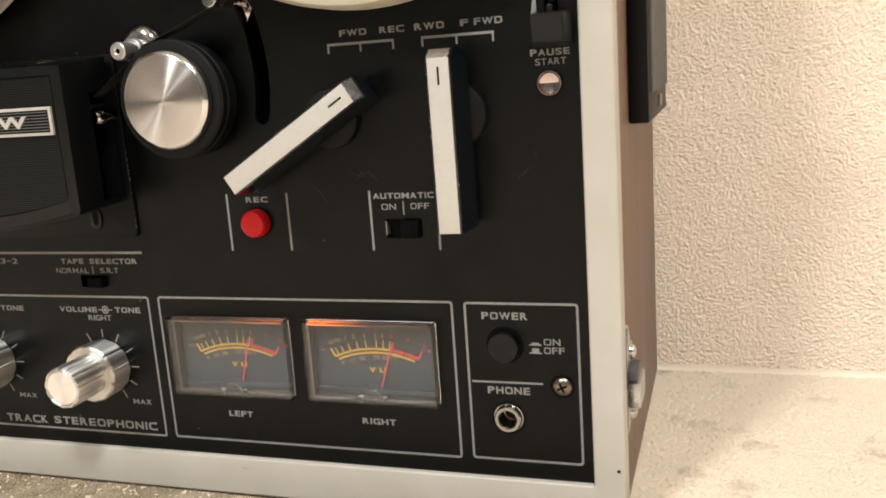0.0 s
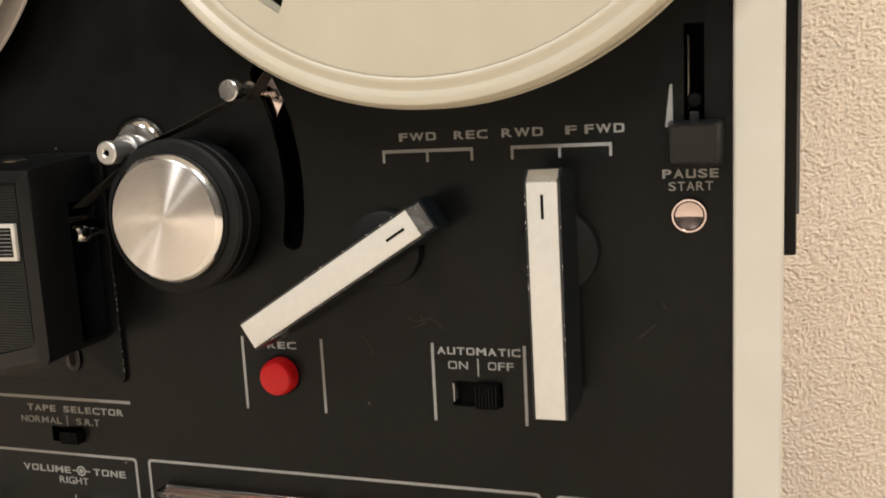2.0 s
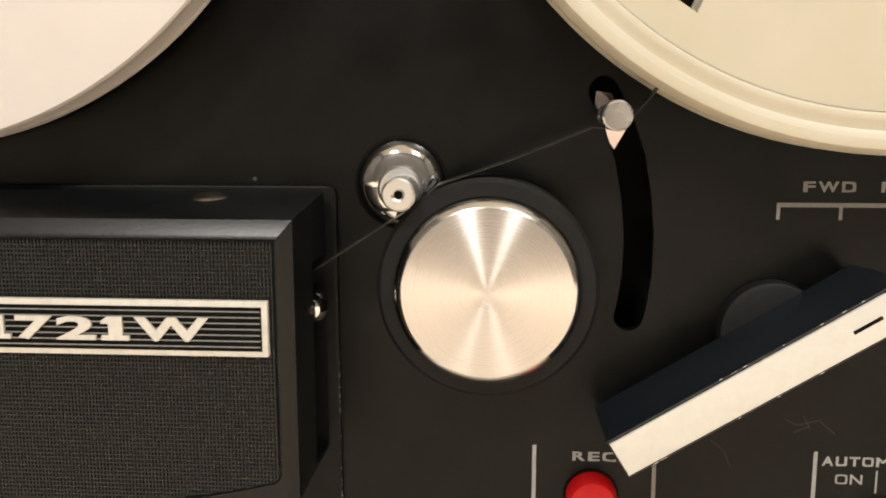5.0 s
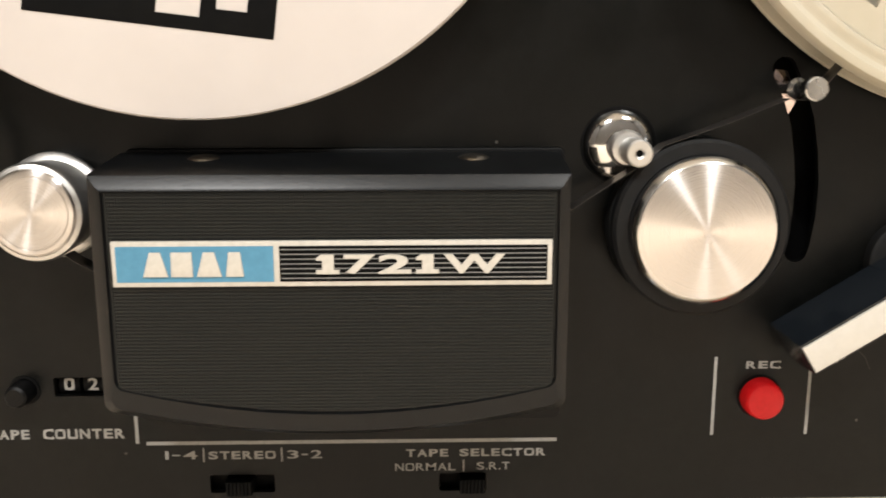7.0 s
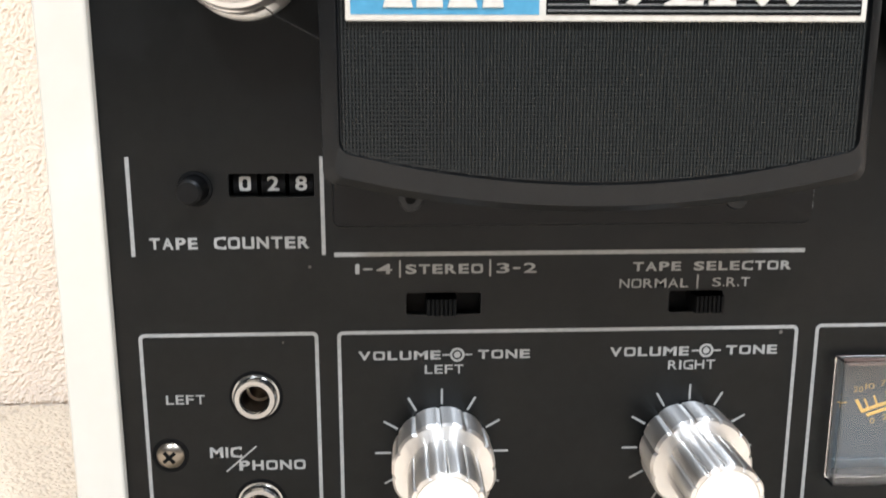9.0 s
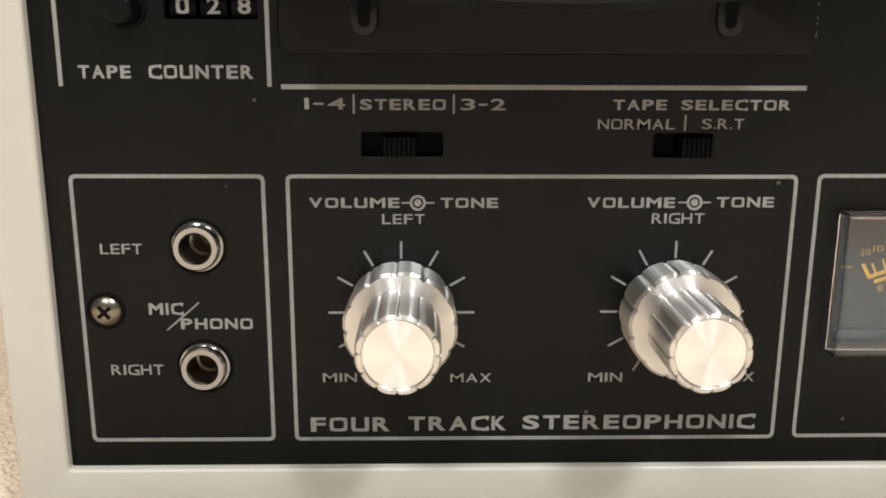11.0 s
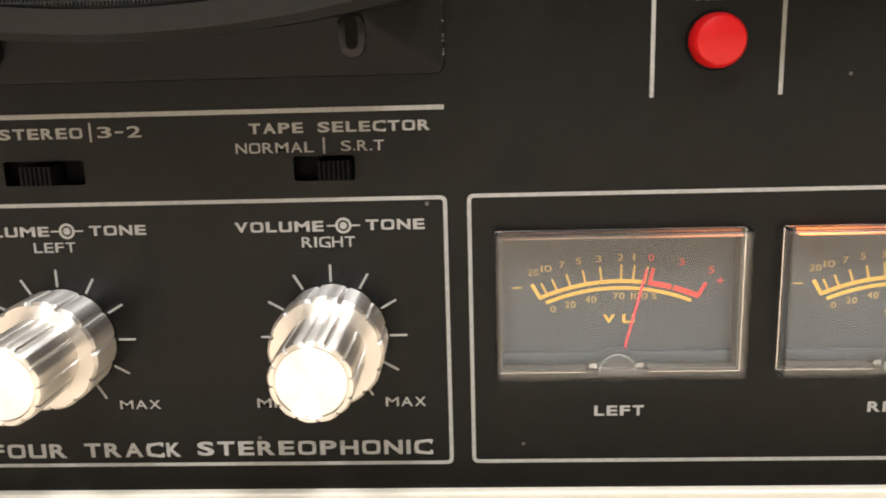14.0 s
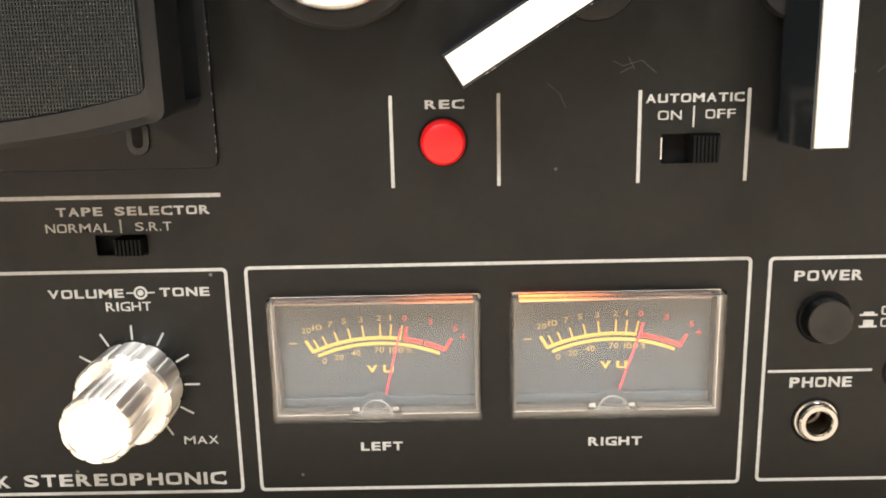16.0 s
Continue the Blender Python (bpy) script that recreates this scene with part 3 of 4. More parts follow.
for bx0, z0, z1 in ((-105.8, 98.6, 102.7), (-84.6, 98.6, 102.7), (-34.9, 95.0, 98.5), (106.3, 118.3, 123.4)):
    line(bx0 - 0.2, bx0 + 0.2, z0, z1)
line(128.2, 154.9, 54.8, 55.5)
part("printed_mark", prism([(158.5, 194.3), (157.9, 194.3), (156.7, 184.0), (158.6, 184.0)], -0.06, 0), PRINT, panel)
for text, x0, x1, z0, z1 in (
    ("VOLUME", -115.9, -96.3, 78.3, 80.5), ("TONE", -87.3, -74.8, 78.3, 80.5),
    ("VOLUME", -55.3, -36.0, 78.3, 80.6), ("TONE", -26.8, -14.2, 78.4, 80.7),
    ("FOUR", -117.1, -98.9, 25.8, 29.3), ("TRACK", -94.6, -72.0, 25.9, 29.4), ("STEREOPHONIC", -68.2, -14.2, 26.1, 29.6),
    ("STEREO", -104.5, -86.3, 99.4, 101.7), ("TAPE", -50.6, -39.1, 99.5, 101.7), ("SELECTOR", -36.0, -12.4, 99.5, 101.7),
    ("1-4", -116.2, -107.6, 99.5, 101.9), ("3-2", -83.1, -73.6, 99.4, 101.8),
    ("TAPE", -163.1, -152.2, 105.8, 108.5), ("COUNTER", -148.5, -126.7, 105.8, 108.6),
    ("MIC", -152.2, -144.7, 54.1, 56.8), ("PHONO", -145.3, -129.3, 50.7, 53.2),
    ("LEFT", 22.4, 33.4, 35.0, 37.4), ("RIGHT", 82.3, 96.3, 35.3, 37.7),
    ("REC", 41.6, 50.9, 124.0, 126.1), ("AUTOMATIC", 94.7, 118.1, 124.3, 126.4),
    ("POWER", 133.3, 150.4, 79.2, 81.9), ("PHONE", 134.0, 150.0, 50.6, 53.4),
    ("FWD", 87.0, 97.5, 183.1, 185.3), ("REC", 102.5, 111.5, 183.1, 185.3), ("RWD", 115.5, 126.4, 183.1, 185.4),
    ("F", 132.1, 135.0, 183.2, 185.4), ("FWD", 137.0, 146.9, 183.2, 185.5), ("PAUSE", 155.9, 169.2, 171.4, 173.6),
):
    printed(text, x0, x1, z0, z1, 0.03 if not text[0].isdigit() else 0.012)
for text, x0, x1, z0, z1 in (
    ("LEFT", -100.1, -90.8, 74.7, 76.9), ("RIGHT", -40.9, -29.3, 74.8, 77.1), ("NORMAL", -53.7, -37.1, 95.4, 97.6), ("S.R.T", -31.3, -22.2, 95.5, 97.7),
    ("MIN", -114.0, -106.3, 38.0, 40.1), ("MAX", -85.0, -75.7, 37.8, 39.9), ("MIN", -53.4, -45.6, 37.8, 40.0), ("MAX", -24.2, -15.2, 37.8, 40.0),
    ("LEFT", -161.8, -152.7, 68.0, 70.3), ("RIGHT", -161.6, -149.9, 39.9, 42.3), ("ON", 97.7, 103.4, 120.2, 122.4), ("OFF", 109.1, 116.3, 120.3, 122.5),
    ("ON", 155.9, 161.9, 69.9, 72.3), ("OFF", 155.9, 163.3, 66.7, 69.1), ("START", 157.4, 167.9, 168.3, 170.5),
):
    printed(text, x0, x1, z0, z1, 0.006)
part("printed_line", prism(stroke([(-148.4, 50.5), (-141.0, 56.9)], 0.35), -0.06, 0), PRINT, panel)
for zb, tall in ((69.7, 1.1), (66.6, 2.0)):
    part("printed_mark", prism([(150.5, zb), (155.0, zb), (155.0, zb + 0.5), (154.1, zb + 0.5), (154.1, zb + tall), (151.5, zb + tall), (151.5, zb + 0.5), (150.5, zb + 0.5)], -0.06, 0), PRINT, panel)
for ix, iz in ((-92.3, 79.4), (-31.7, 79.5)):
    part("printed_mark", sheet(circle(ix, iz, 1.75, 28), [circle(ix, iz, 1.2, 28)], -0.06, 0), PRINT, panel)
    part("printed_mark", prism(circle(ix, iz, 0.8, 20), -0.06, 0), PRINT, panel)
    line(ix - 3.6, ix - 1.7, iz - 0.18, iz + 0.18)
    line(ix + 1.7, ix + 3.6, iz - 0.18, iz + 0.18)

# wear marks
for pts in ([(86.5, 134.5), (89.0, 133.2), (93.5, 134.4), (97.0, 131.4)], [(88.4, 131.6), (91.4, 133.0)], [(90.2, 135.4), (91.8, 132.4)], [(149.5, 130.4), (153.8, 134.2)], [(155.5, 140.2), (156.6, 138.2)], [(71.0, 129.5), (74.0, 127.0), (75.5, 123.5)]):
    part("scratch", prism(stroke(pts, 0.16), -0.02, 0), SCRATCH, panel)

# ---- slide switches ----


def comb(x0, x1, z0, z1, n):
    """A slider with upright ribs on its front."""
    front = []
    step = (x1 - x0) / n
    for i in range(n):
        a = x0 + i * step
        front += [(a + 0.02, -2.5), (a + 0.2, -3.1), (a + step - 0.2, -3.1), (a + step - 0.02, -2.5)]
    loop = [(x0, 4.0)] + front + [(x1, 4.0)]
    bm = bmesh.new()
    lo, hi = [bm.verts.new((x, y, z0)) for x, y in loop], [bm.verts.new((x, y, z1)) for x, y in loop]
    bm.faces.new(lo)
    bm.faces.new(hi[::-1])
    for i in range(len(loop)):
        j = (i + 1) % len(loop)
        bm.faces.new((lo[i], hi[i], hi[j], lo[j]))
    return bm


for key, kx0, kx1, kz0, kz1, label in (("track", -99.7, -92.6, 89.9, 93.9, "ribbed black slider"), ("tape", -36.1, -29.1, 89.8, 93.9, "ribbed black slider"), ("auto", 105.6, 112.2, 110.0, 116.4, "ribbed black slider")):
    s = SLOTS[key]
    sw = part("slide_switch", box(s[0] - 2, s[1] + 2, 4.0, 5.0, s[2] - 2, s[3] + 2), MATT, deck, "recessed black slide switch")
    part("slider", comb(kx0, kx1, kz0, kz1, 7), MATT, sw, label)
part("switch_contact", box(98.7, 98.95, 0.4, 4.0, 110.6, 115.8), MATALU, deck)

# ---- tape counter ----
counter = part("tape_counter", box(-146, -124, 10, 11, 116, 125), MATT, deck, "three-digit counter drum window")
for cx, ch in ((-141.1, "0"), (-134.7, "2"), (-128.3, "8")):
    wheel = lathe([(0, -2.7), (4.6, -2.7), (4.6, 2.7), (0, 2.7)], 0, 0, 36)
    bmesh.ops.rotate(wheel, verts=wheel.verts, cent=(0, 0, 0), matrix=Matrix.Rotation(radians(90), 3, "Z"))
    bmesh.ops.translate(wheel, verts=wheel.verts, vec=(cx, 6.4, 120.5))
    w = part("digit_wheel", wheel, MATT, counter)
    part("digit", words(ch, cx - 1.35, cx + 1.35, 119.0, 122.4, 1.95, 0.02, 0.2), DIGIT, w)
push = part("reset_button", lathe([(0, -6.2), (2.3, -6.2), (2.9, -5.7), (3.1, -4.8), (3.2, 0)], -152.2, 119.8, 32), PLATE, deck, "small black round push button")
part("button_rim", lathe([(3.4, -0.5), (4.0, -0.4), (4.1, 0.0)], -152.2, 119.8, 32), MATT, push)

# ---- jacks and screws ----
for jx, jz in ((-140.5, 69.7), (-140.5, 41.9), (141.5, 41.4)):
    j = part("phone_jack", lathe([(3.3, -1.0), (3.25, -2.0), (3.6, -2.5), (4.7, -2.5), (5.1, -2.0), (5.2, -0.4), (5.6, -0.3), (5.7, 0)], jx, jz, 40), FERRULE, deck, "chrome jack socket with dark bore")
    part("washer", lathe([(5.4, -0.25), (6.3, -0.22), (6.4, 0.0)], jx, jz, 40), MATT, j)
    part("bore", lathe([(3.3, -1.0), (3.2, 5.0), (2.6, 5.4), (2.5, 12.0), (0, 12.1)], jx, jz, 24), BRASSY, j, "brass-coloured bore")


def cross_screw(cx, cz, r, y, parent, spin=20.0, mat=None):
    s = part("screw", lathe([(0, y - 1.5), (r * 0.45, y - 1.45), (r * 0.8, y - 1.1), (r, y - 0.4), (r, y)], cx, cz, 28), mat or BRASSY, parent, "cross-head screw")
    x = bmesh.new()
    for a in (0, 90):
        c, q = math.cos(radians(spin + a)) * r * 0.55, math.sin(radians(spin + a)) * r * 0.55
        o = prism(stroke([(cx - c, cz - q), (cx + c, cz + q)], r * 0.26), y - 1.56 - a * 0.0002, y - 1.35)
        tmp = bpy.data.meshes.new("tmp")
        o.to_mesh(tmp)
        o.free()
        x.from_mesh(tmp)
        bpy.data.meshes.remove(tmp)
    part("screw_slot", x, MATT, s)


cross_screw(-161.6, 55.0, 3.3, 0, deck, 40)
cross_screw(162.0, 54.4, 3.4, 0, deck, 25)
part("screw_recess", lathe([(3.5, -0.2), (4.3, -0.15), (4.4, 0)], -161.6, 55.0, 28), MATT, deck)
part("screw_recess", lathe([(3.6, -0.2), (4.4, -0.15), (4.5, 0)], 162.0, 54.4, 28), MATT, deck)

# ---- push buttons ----
power = part("power_button", lathe([(0, -3.6), (2.5, -3.75), (4.8, -4.3), (5.5, -4.2), (5.8, -3.6), (5.9, 0)], 141.5, 69.5, 44), BLACK, deck, "round black dished power button")
part("button_rim", lathe([(6.0, -0.7), (6.7, -0.7), (7.0, 0.0)], 141.5, 69.5, 44), MATT, power)
rec = part("record_button", lathe([(0, -5.1), (3.9, -5.0), (4.7, -4.7), (5.2, -4.0), (5.45, -2.8), (5.5, 0)], 45.8, 116.1, 44), RED, deck, "glossy red record button")
part("button_rim", lathe([(5.6, -0.4), (6.0, -0.35), (6.1, 0.0)], 45.8, 116.1, 44), MATT, rec)
start = part("start_button", lathe([(0, -1.0), (2.0, -1.15), (3.3, -1.7), (3.7, -2.3), (4.1, -2.3), (4.4, -1.6), (4.5, 0)], 162.3, 162.3, 44), ROSY, deck, "dished chrome start button")

# ---- pause lever ----
pause = part("pause_lever", box(162.6, 164.8, -4.0, 14.0, 182.0, 187.5, 0.3), BLACK, deck, "charcoal pause lever in a vertical slot")
pk = bmesh.new()
pv = [(157.4, -1.0, 174.0), (170.8, -1.0, 174.0), (170.8, -1.0, 185.6), (157.4, -1.0, 185.6), (158.2, -6.6, 175.6), (168.8, -6.6, 175.6), (168.8, -9.0, 184.6), (158.2, -9.0, 184.6)]
pvs = [pk.verts.new(v) for v in pv]
for q in ((0, 1, 2, 3), (7, 6, 5, 4), (0, 4, 5, 1), (1, 5, 6, 2), (2, 6, 7, 3), (3, 7, 4, 0)):
    pk.faces.new([pvs[i] for i in q])
bmesh.ops.bevel(pk, geom=list(pk.edges), offset=0.4, segments=2, affect="EDGES")
part("grip", pk, GRIP, pause, "charcoal wedge grip")
part("pivot_screw", lathe([(0, 1.0), (1.4, 1.2), (1.9, 1.8), (1.9, 9)], 163.6, 190.0, 20), MATT, pause)

part("pause_bracket", box(161.9, 162.3, 4.0, 13.0, 188.0, 206.0, 0.1), BRASSY, pause, "brassy bracket inside the slot")

# ---- lever switches ----


def lever(cx, cz, angle, dx, dz, label):
    lv = part("lever_switch", lathe([(0, -3.4), (9.6, -3.4), (10.4, -3.0), (10.7, -2.0), (10.7, 0.0)], dx, dz, 52), RUBBER, deck, label)
    body = bmesh.new()
    L, w0, w1 = 30.0, 4.9, 3.95
    ring = []
    for y, w, top in ((-3.2, w0, L - 0.6), (-14.0, w0 - 0.1, L + 0.8), (-17.4, w1 + 0.4, L + 1.1), (-21.3, w1 + 0.3, L - 1.6)):
        ring.append([body.verts.new((x, y, z)) for x, z in ((-w, -L), (w, -L), (w, top), (-w, top))])
    for a, b in zip(ring, ring[1:]):
        for k in range(4):
            body.faces.new((a[k], b[k], b[(k + 1) % 4], a[(k + 1) % 4]))
    body.faces.new(ring[0])
    body.faces.new(ring[-1][::-1])
    bmesh.ops.bevel(body, geom=[e for e in body.edges if e.calc_face_angle(0) > 0.9], offset=0.25, segments=2, affect="EDGES")
    bar = part("lever_bar", turned(body, angle, cx, cz), GLOSS, lv, "black lever bar")
    face = prism([(-3.65, -L + 0.3), (3.65, -L + 0.3), (3.65, L - 1.9), (-3.65, L - 1.9)], -22.0, -21.35, 0.2)
    part("lever_face", turned(face, angle, cx, cz), LEVERFACE, bar, "brushed silver-white inlay")
    tip = bmesh.new()
    tv = [tip.verts.new(v) for v in ((-3.65, -22.0, L - 1.85), (3.65, -22.0, L - 1.85), (3.65, -18.6, L + 0.85), (-3.65, -18.6, L + 0.85), (-3.65, -21.2, L - 2.6), (3.65, -21.2, L - 2.6), (3.65, -18.0, L + 0.2), (-3.65, -18.0, L + 0.2))]
    for q in ((0, 1, 2, 3), (7, 6, 5, 4), (0, 4, 5, 1), (1, 5, 6, 2), (2, 6, 7, 3), (3, 7, 4, 0)):
        tip.faces.new([tv[i] for i in q])
    part("lever_tip", turned(tip, angle, cx, cz), STEEL, bar, "bright metal tip")
    # paint rubbed off along the corners
    rng = random.Random(int(cx))
    chips = bmesh.new()
    for _ in range(15):
        side, z, ln = rng.choice((-1, 1)), rng.uniform(-L + 1, L - 3), rng.uniform(0.15, 0.9)
        box(side * 4.18 - 0.07, side * 4.18 + 0.07, -21.34, -21.15, z, z + ln, into=chips)
    tagged(part("edge_wear", turned(chips, angle, cx, cz), STEEL, bar, "pale rubbed flecks along the corners"), kind="stuff")
    part("index_mark", turned(prism([(-0.36, L - 10.6), (0.36, L - 10.6), (0.36, L - 4.8), (-0.36, L - 4.8)], -22.06, -22.0), angle, cx, cz), MATT, bar)


lever(73.9, 149.1, -58.2, 81.6, 154.2, "slanted black lever with silver-white inlay beside REC button")
lever(130.2, 145.0, 0.4, 129.6, 153.4, "upright black lever with silver-white inlay beside automatic switch")

# ---- volume and tone knobs ----
for kx, kz, spin in ((-96.0, 54.5, 0.35), (-35.1, 54.6, 0.1)):
    def scallop(a, r, k=12, s=spin):
        t = (a * k / (2 * math.pi) + s) % 1.0
        d = abs(t - 0.5)
        return (-0.6 * max(0.0, 1 - d / 0.06) + 0.42 * (d - 0.25)) if r > 7.6 else 0.0
    low = part("tone_knob", lathe([(11.6, 0.0), (12.0, -0.6), (12.2, -9.0), (12.2, -10.8), (11.6, -11.6), (8.0, -11.6)], kx, kz, 192, scallop), KNOB, deck, "fluted bright aluminium outer ring knob")
    up = part("volume_knob", lathe([(8.4, -11.5), (8.55, -12.2), (8.55, -26.9), (8.1, -27.7), (7.3, -27.9), (7.0, -27.6)], kx, kz, 192, lambda a, r: scallop(a, r, 12, spin + 0.2)), KNOB, low, "fluted bright aluminium inner knob")
    part("knob_cap", lathe([(0, -27.75), (6.9, -27.65), (7.05, -27.5)], kx, kz, 64), KNOBFACE, low, "spun aluminium end face")
    for k in range(11):
        a = radians(-60 + 30 * k)
        c, s = math.cos(a), math.sin(a)
        part("dial_tick", prism(stroke([(kx + c * 12.4, kz + s * 12.4), (kx + c * 16.3, kz + s * 16.3)], 0.5), -0.06, 0), PRINT, panel)

# ---- VU meters ----


def vu_meter(x0, lean, bulb_x, bulb_w, bulb, label):
    x1, z0, z1 = x0 + 53.6, 45.0, 77.6
    mid = (x0 + x1) / 2
    m = part("vu_meter", box(x0 + 0.6, x1 - 0.6, 5.5, 7.0, z0 + 0.6, z1 - 0.6), DIAL, deck, label)
    # housing: a shallow grey tray open to the front
    tray = sheet(rounded(x0 + 0.7, x1 - 0.7, z0 + 0.7, z1 - 0.7, 0.4, 2), [rounded(x0 + 1.5, x1 - 1.5, z0 + 1.5, z1 - 1.5, 0.3, 2)], -0.6, 5.4)
    part("housing", tray, HOUSING, m, "grey plastic meter tray")
    # clear hood: front pane and four thin walls in one moulding
    hood = bmesh.new()
    rings_h = []
    for inset, y in ((0.0, -0.05), (0.0, -4.3), (0.3, -4.6), (0.75, -3.9), (0.6, -3.7), (0.55, -0.05)):
        rings_h.append([hood.verts.new((x, y, z)) for x, z in ((x0 + inset, z0 + inset), (x1 - inset, z0 + inset), (x1 - inset, z1 - inset), (x0 + inset, z1 - inset))])
    for p, q in ((0, 1), (1, 2), (3, 4), (4, 5), (5, 0)):
        for k in range(4):
            hood.faces.new((rings_h[p][k], rings_h[q][k], rings_h[q][(k + 1) % 4], rings_h[p][(k + 1) % 4]))
    hood.faces.new(rings_h[2])
    hood.faces.new(rings_h[3][::-1])
    h = part("clear_hood", hood, CLEAR, m, "clear acrylic hood")
    h.visible_shadow = False
    # dial plate and scale, drawn about the needle's pivot
    plate = part("dial_plate", box(x0 + 1.6, x1 - 1.6, 3.6, 4.2, z0 + 1.6, z1 - 1.6), DIAL, m, "grey dial plate")
    part("dial_step", box(x0 + 1.6, x1 - 1.6, 2.2, 3.4, z0 + 1.6, z0 + 4.2, 0.3), DIAL, m)
    cx, ax, az, rad = mid + 0.4, 17.24, 65.2, 43.1

    def on(u, r=0.0):
        """A point of the scale: u from -1 to 1 along the arc, r millimetres outside it."""
        x = ax * u
        lean_a = radians(30) * u
        z = az - rad + math.sqrt(rad * rad - x * x)
        return (cx + x + r * math.sin(lean_a), z + r * math.cos(lean_a))

    def arc(u0, u1, r, w, mat):
        part("scale_arc", prism(stroke([on(u0 + (u1 - u0) * i / 24, r) for i in range(25)], w), 3.45, 3.6), mat, plate)
    arc(-1, 0.33, 0.0, 0.85, AMBER)
    arc(0.385, 0.66, 0.0, 1.15, DIALRED)
    arc(0.69, 1.0, 0.0, 1.15, DIALRED)
    arc(-0.97, 0.96, -1.55, 0.75, AMBER)
    for u, ln in ((-1, 3.6), (-0.907, 3.0), (-0.78, 3.0), (-0.61, 3.2), (-0.42, 3.3), (-0.22, 3.5), (0.025, 3.7), (0.176, 3.6), (0.326, 3.6)):
        part("scale_tick", prism(stroke([on(u, -0.2), on(u, ln)], 0.8 if u == -1 else 0.42), 3.45, 3.6), AMBER, plate)
    for u, ln in ((0.39, 3.4), (1.0, 3.4)):
        part("scale_tick", prism(stroke([on(u, -0.3), on(u, ln)], 0.8), 3.45, 3.6), DIALRED, plate)

    def numeral(text, dx, z, mat, h=0.74):
        wd = 0.6 * len(text) if text != "1" else 0.25
        part("numeral", words(text, cx + dx - wd, cx + dx + wd, z - h, z + h, 3.6, 0.0, 0.12, False), mat, plate)
    for text, dx, z in (("20", -18.8, 67.5), ("10", -15.9, 68.3), ("7", -12.5, 69.1), ("5", -8.9, 69.9), ("3", -4.5, 70.3), ("2", 0.25, 70.6), ("1", 3.2, 70.6)):
        numeral(text, dx, z, AMBER_DIM)
    for text, dx, z in (("0", 6.9, 70.4), ("3", 13.5, 69.3), ("5", 20.0, 67.4)):
        numeral(text, dx, z, DIALRED)
    for text, dx, z in (("0", -14.4, 59.0), ("20", -10.6, 60.0), ("40", -6.1, 61.1), ("70", 0.0, 61.8), ("100", 4.5, 61.7), ("%", 7.8, 61.6)):
        numeral(text, dx, z, AMBER_DIM)
    part("numeral", box(cx - 23.4, cx - 21.4, 3.48, 3.6, 63.9, 64.15), AMBER, plate)
    part("numeral", words("+", cx + 21.2, cx + 22.8, 64.2, 65.8, 3.6, 0.0, 0.12), DIALRED, plate)
    part("lettering", words("V", cx - 3.4, cx - 0.7, 55.6, 57.6, 3.6, 0.03, 0.12), AMBER, plate)
    part("lettering", words("U", cx + 0.9, cx + 3.6, 55.6, 57.6, 3.6, 0.03, 0.12), AMBER, plate)
    # needle
    reach, nx = 20.6, cx + 0.9
    part("needle", prism(stroke([(nx, 48.0), (nx + reach * math.sin(radians(lean)), 48.0 + reach * math.cos(radians(lean)))], 0.46), 2.6, 2.9), NEEDLE, m, "thin red needle")
    part("pivot_cover", lathe([(0, -2.4), (2.6, -2.2), (3.9, -1.0), (4.3, 1.6)], mid - 0.4, 47.0, 36), CLEAR, m, "clear domed pivot cover").visible_shadow = False
    # pale arch added to draw the bright edge of the clear dome
    arch = [(mid - 0.4 + 3.9 * math.cos(radians(a)), 46.1 + 3.9 * math.sin(radians(a))) for a in range(0, 181, 12)]
    part("pivot_edge_glint", prism(stroke(arch, 0.22), -2.0, -1.6), GREYPLASTIC, m, "pale half-round arch added for the dome's bright edge")
    # small steel pieces added for the white glints on either side of the dome
    for gx in (-5.6, 4.6):
        part("glint_clip", box(mid + gx - 0.9, mid + gx + 0.7, -1.4, 0.6, z0 + 1.6, z0 + 2.9, 0.25), STEEL, m)
    part("zero_screw", box(mid - 7.2, mid + 6.2, -3.2, 1.2, z0 + 1.15, z0 + 2.1, 0.2), CLEAR, m).visible_shadow = False
    part("bulb", box(bulb_x, bulb_x + bulb_w, -3.4, -0.8, z1 - 1.35, z1 - 0.75, 0.1), bulb, m, "glowing amber lamp strip")


vu_meter(0.7, 14.0, 2.4, 50.0, BULB_DIM, "left VU meter with amber scale and clear hood")
vu_meter(61.8, 18.0, 64.0, 48.0, BULB, "right VU meter with amber scale and glowing lamp")

# ---- head cover ----


def cover_loop(x0, x1, z0, z1, sag, r=2.8, n=20):
    """The cover's outline: straight top and sides, round lower corners, a sagging lower edge."""
    turn = [radians(90 * k / 5) for k in range(6)]
    pts = [(x0, z1)] + [(x0 + r - r * math.cos(a), z0 + r - r * math.sin(a)) for a in turn]
    for i in range(1, n):
        s = i / n
        pts.append((x0 + r + (x1 - x0 - 2 * r) * s, z0 - sag * (1 - (2 * s - 1) ** 2)))
    pts += [(x1 - r + r * math.sin(a), z0 + r - r * math.cos(a)) for a in turn]
    pts += [(x1, min(170.0, z1 - 1)), (x1, z1)]
    return pts


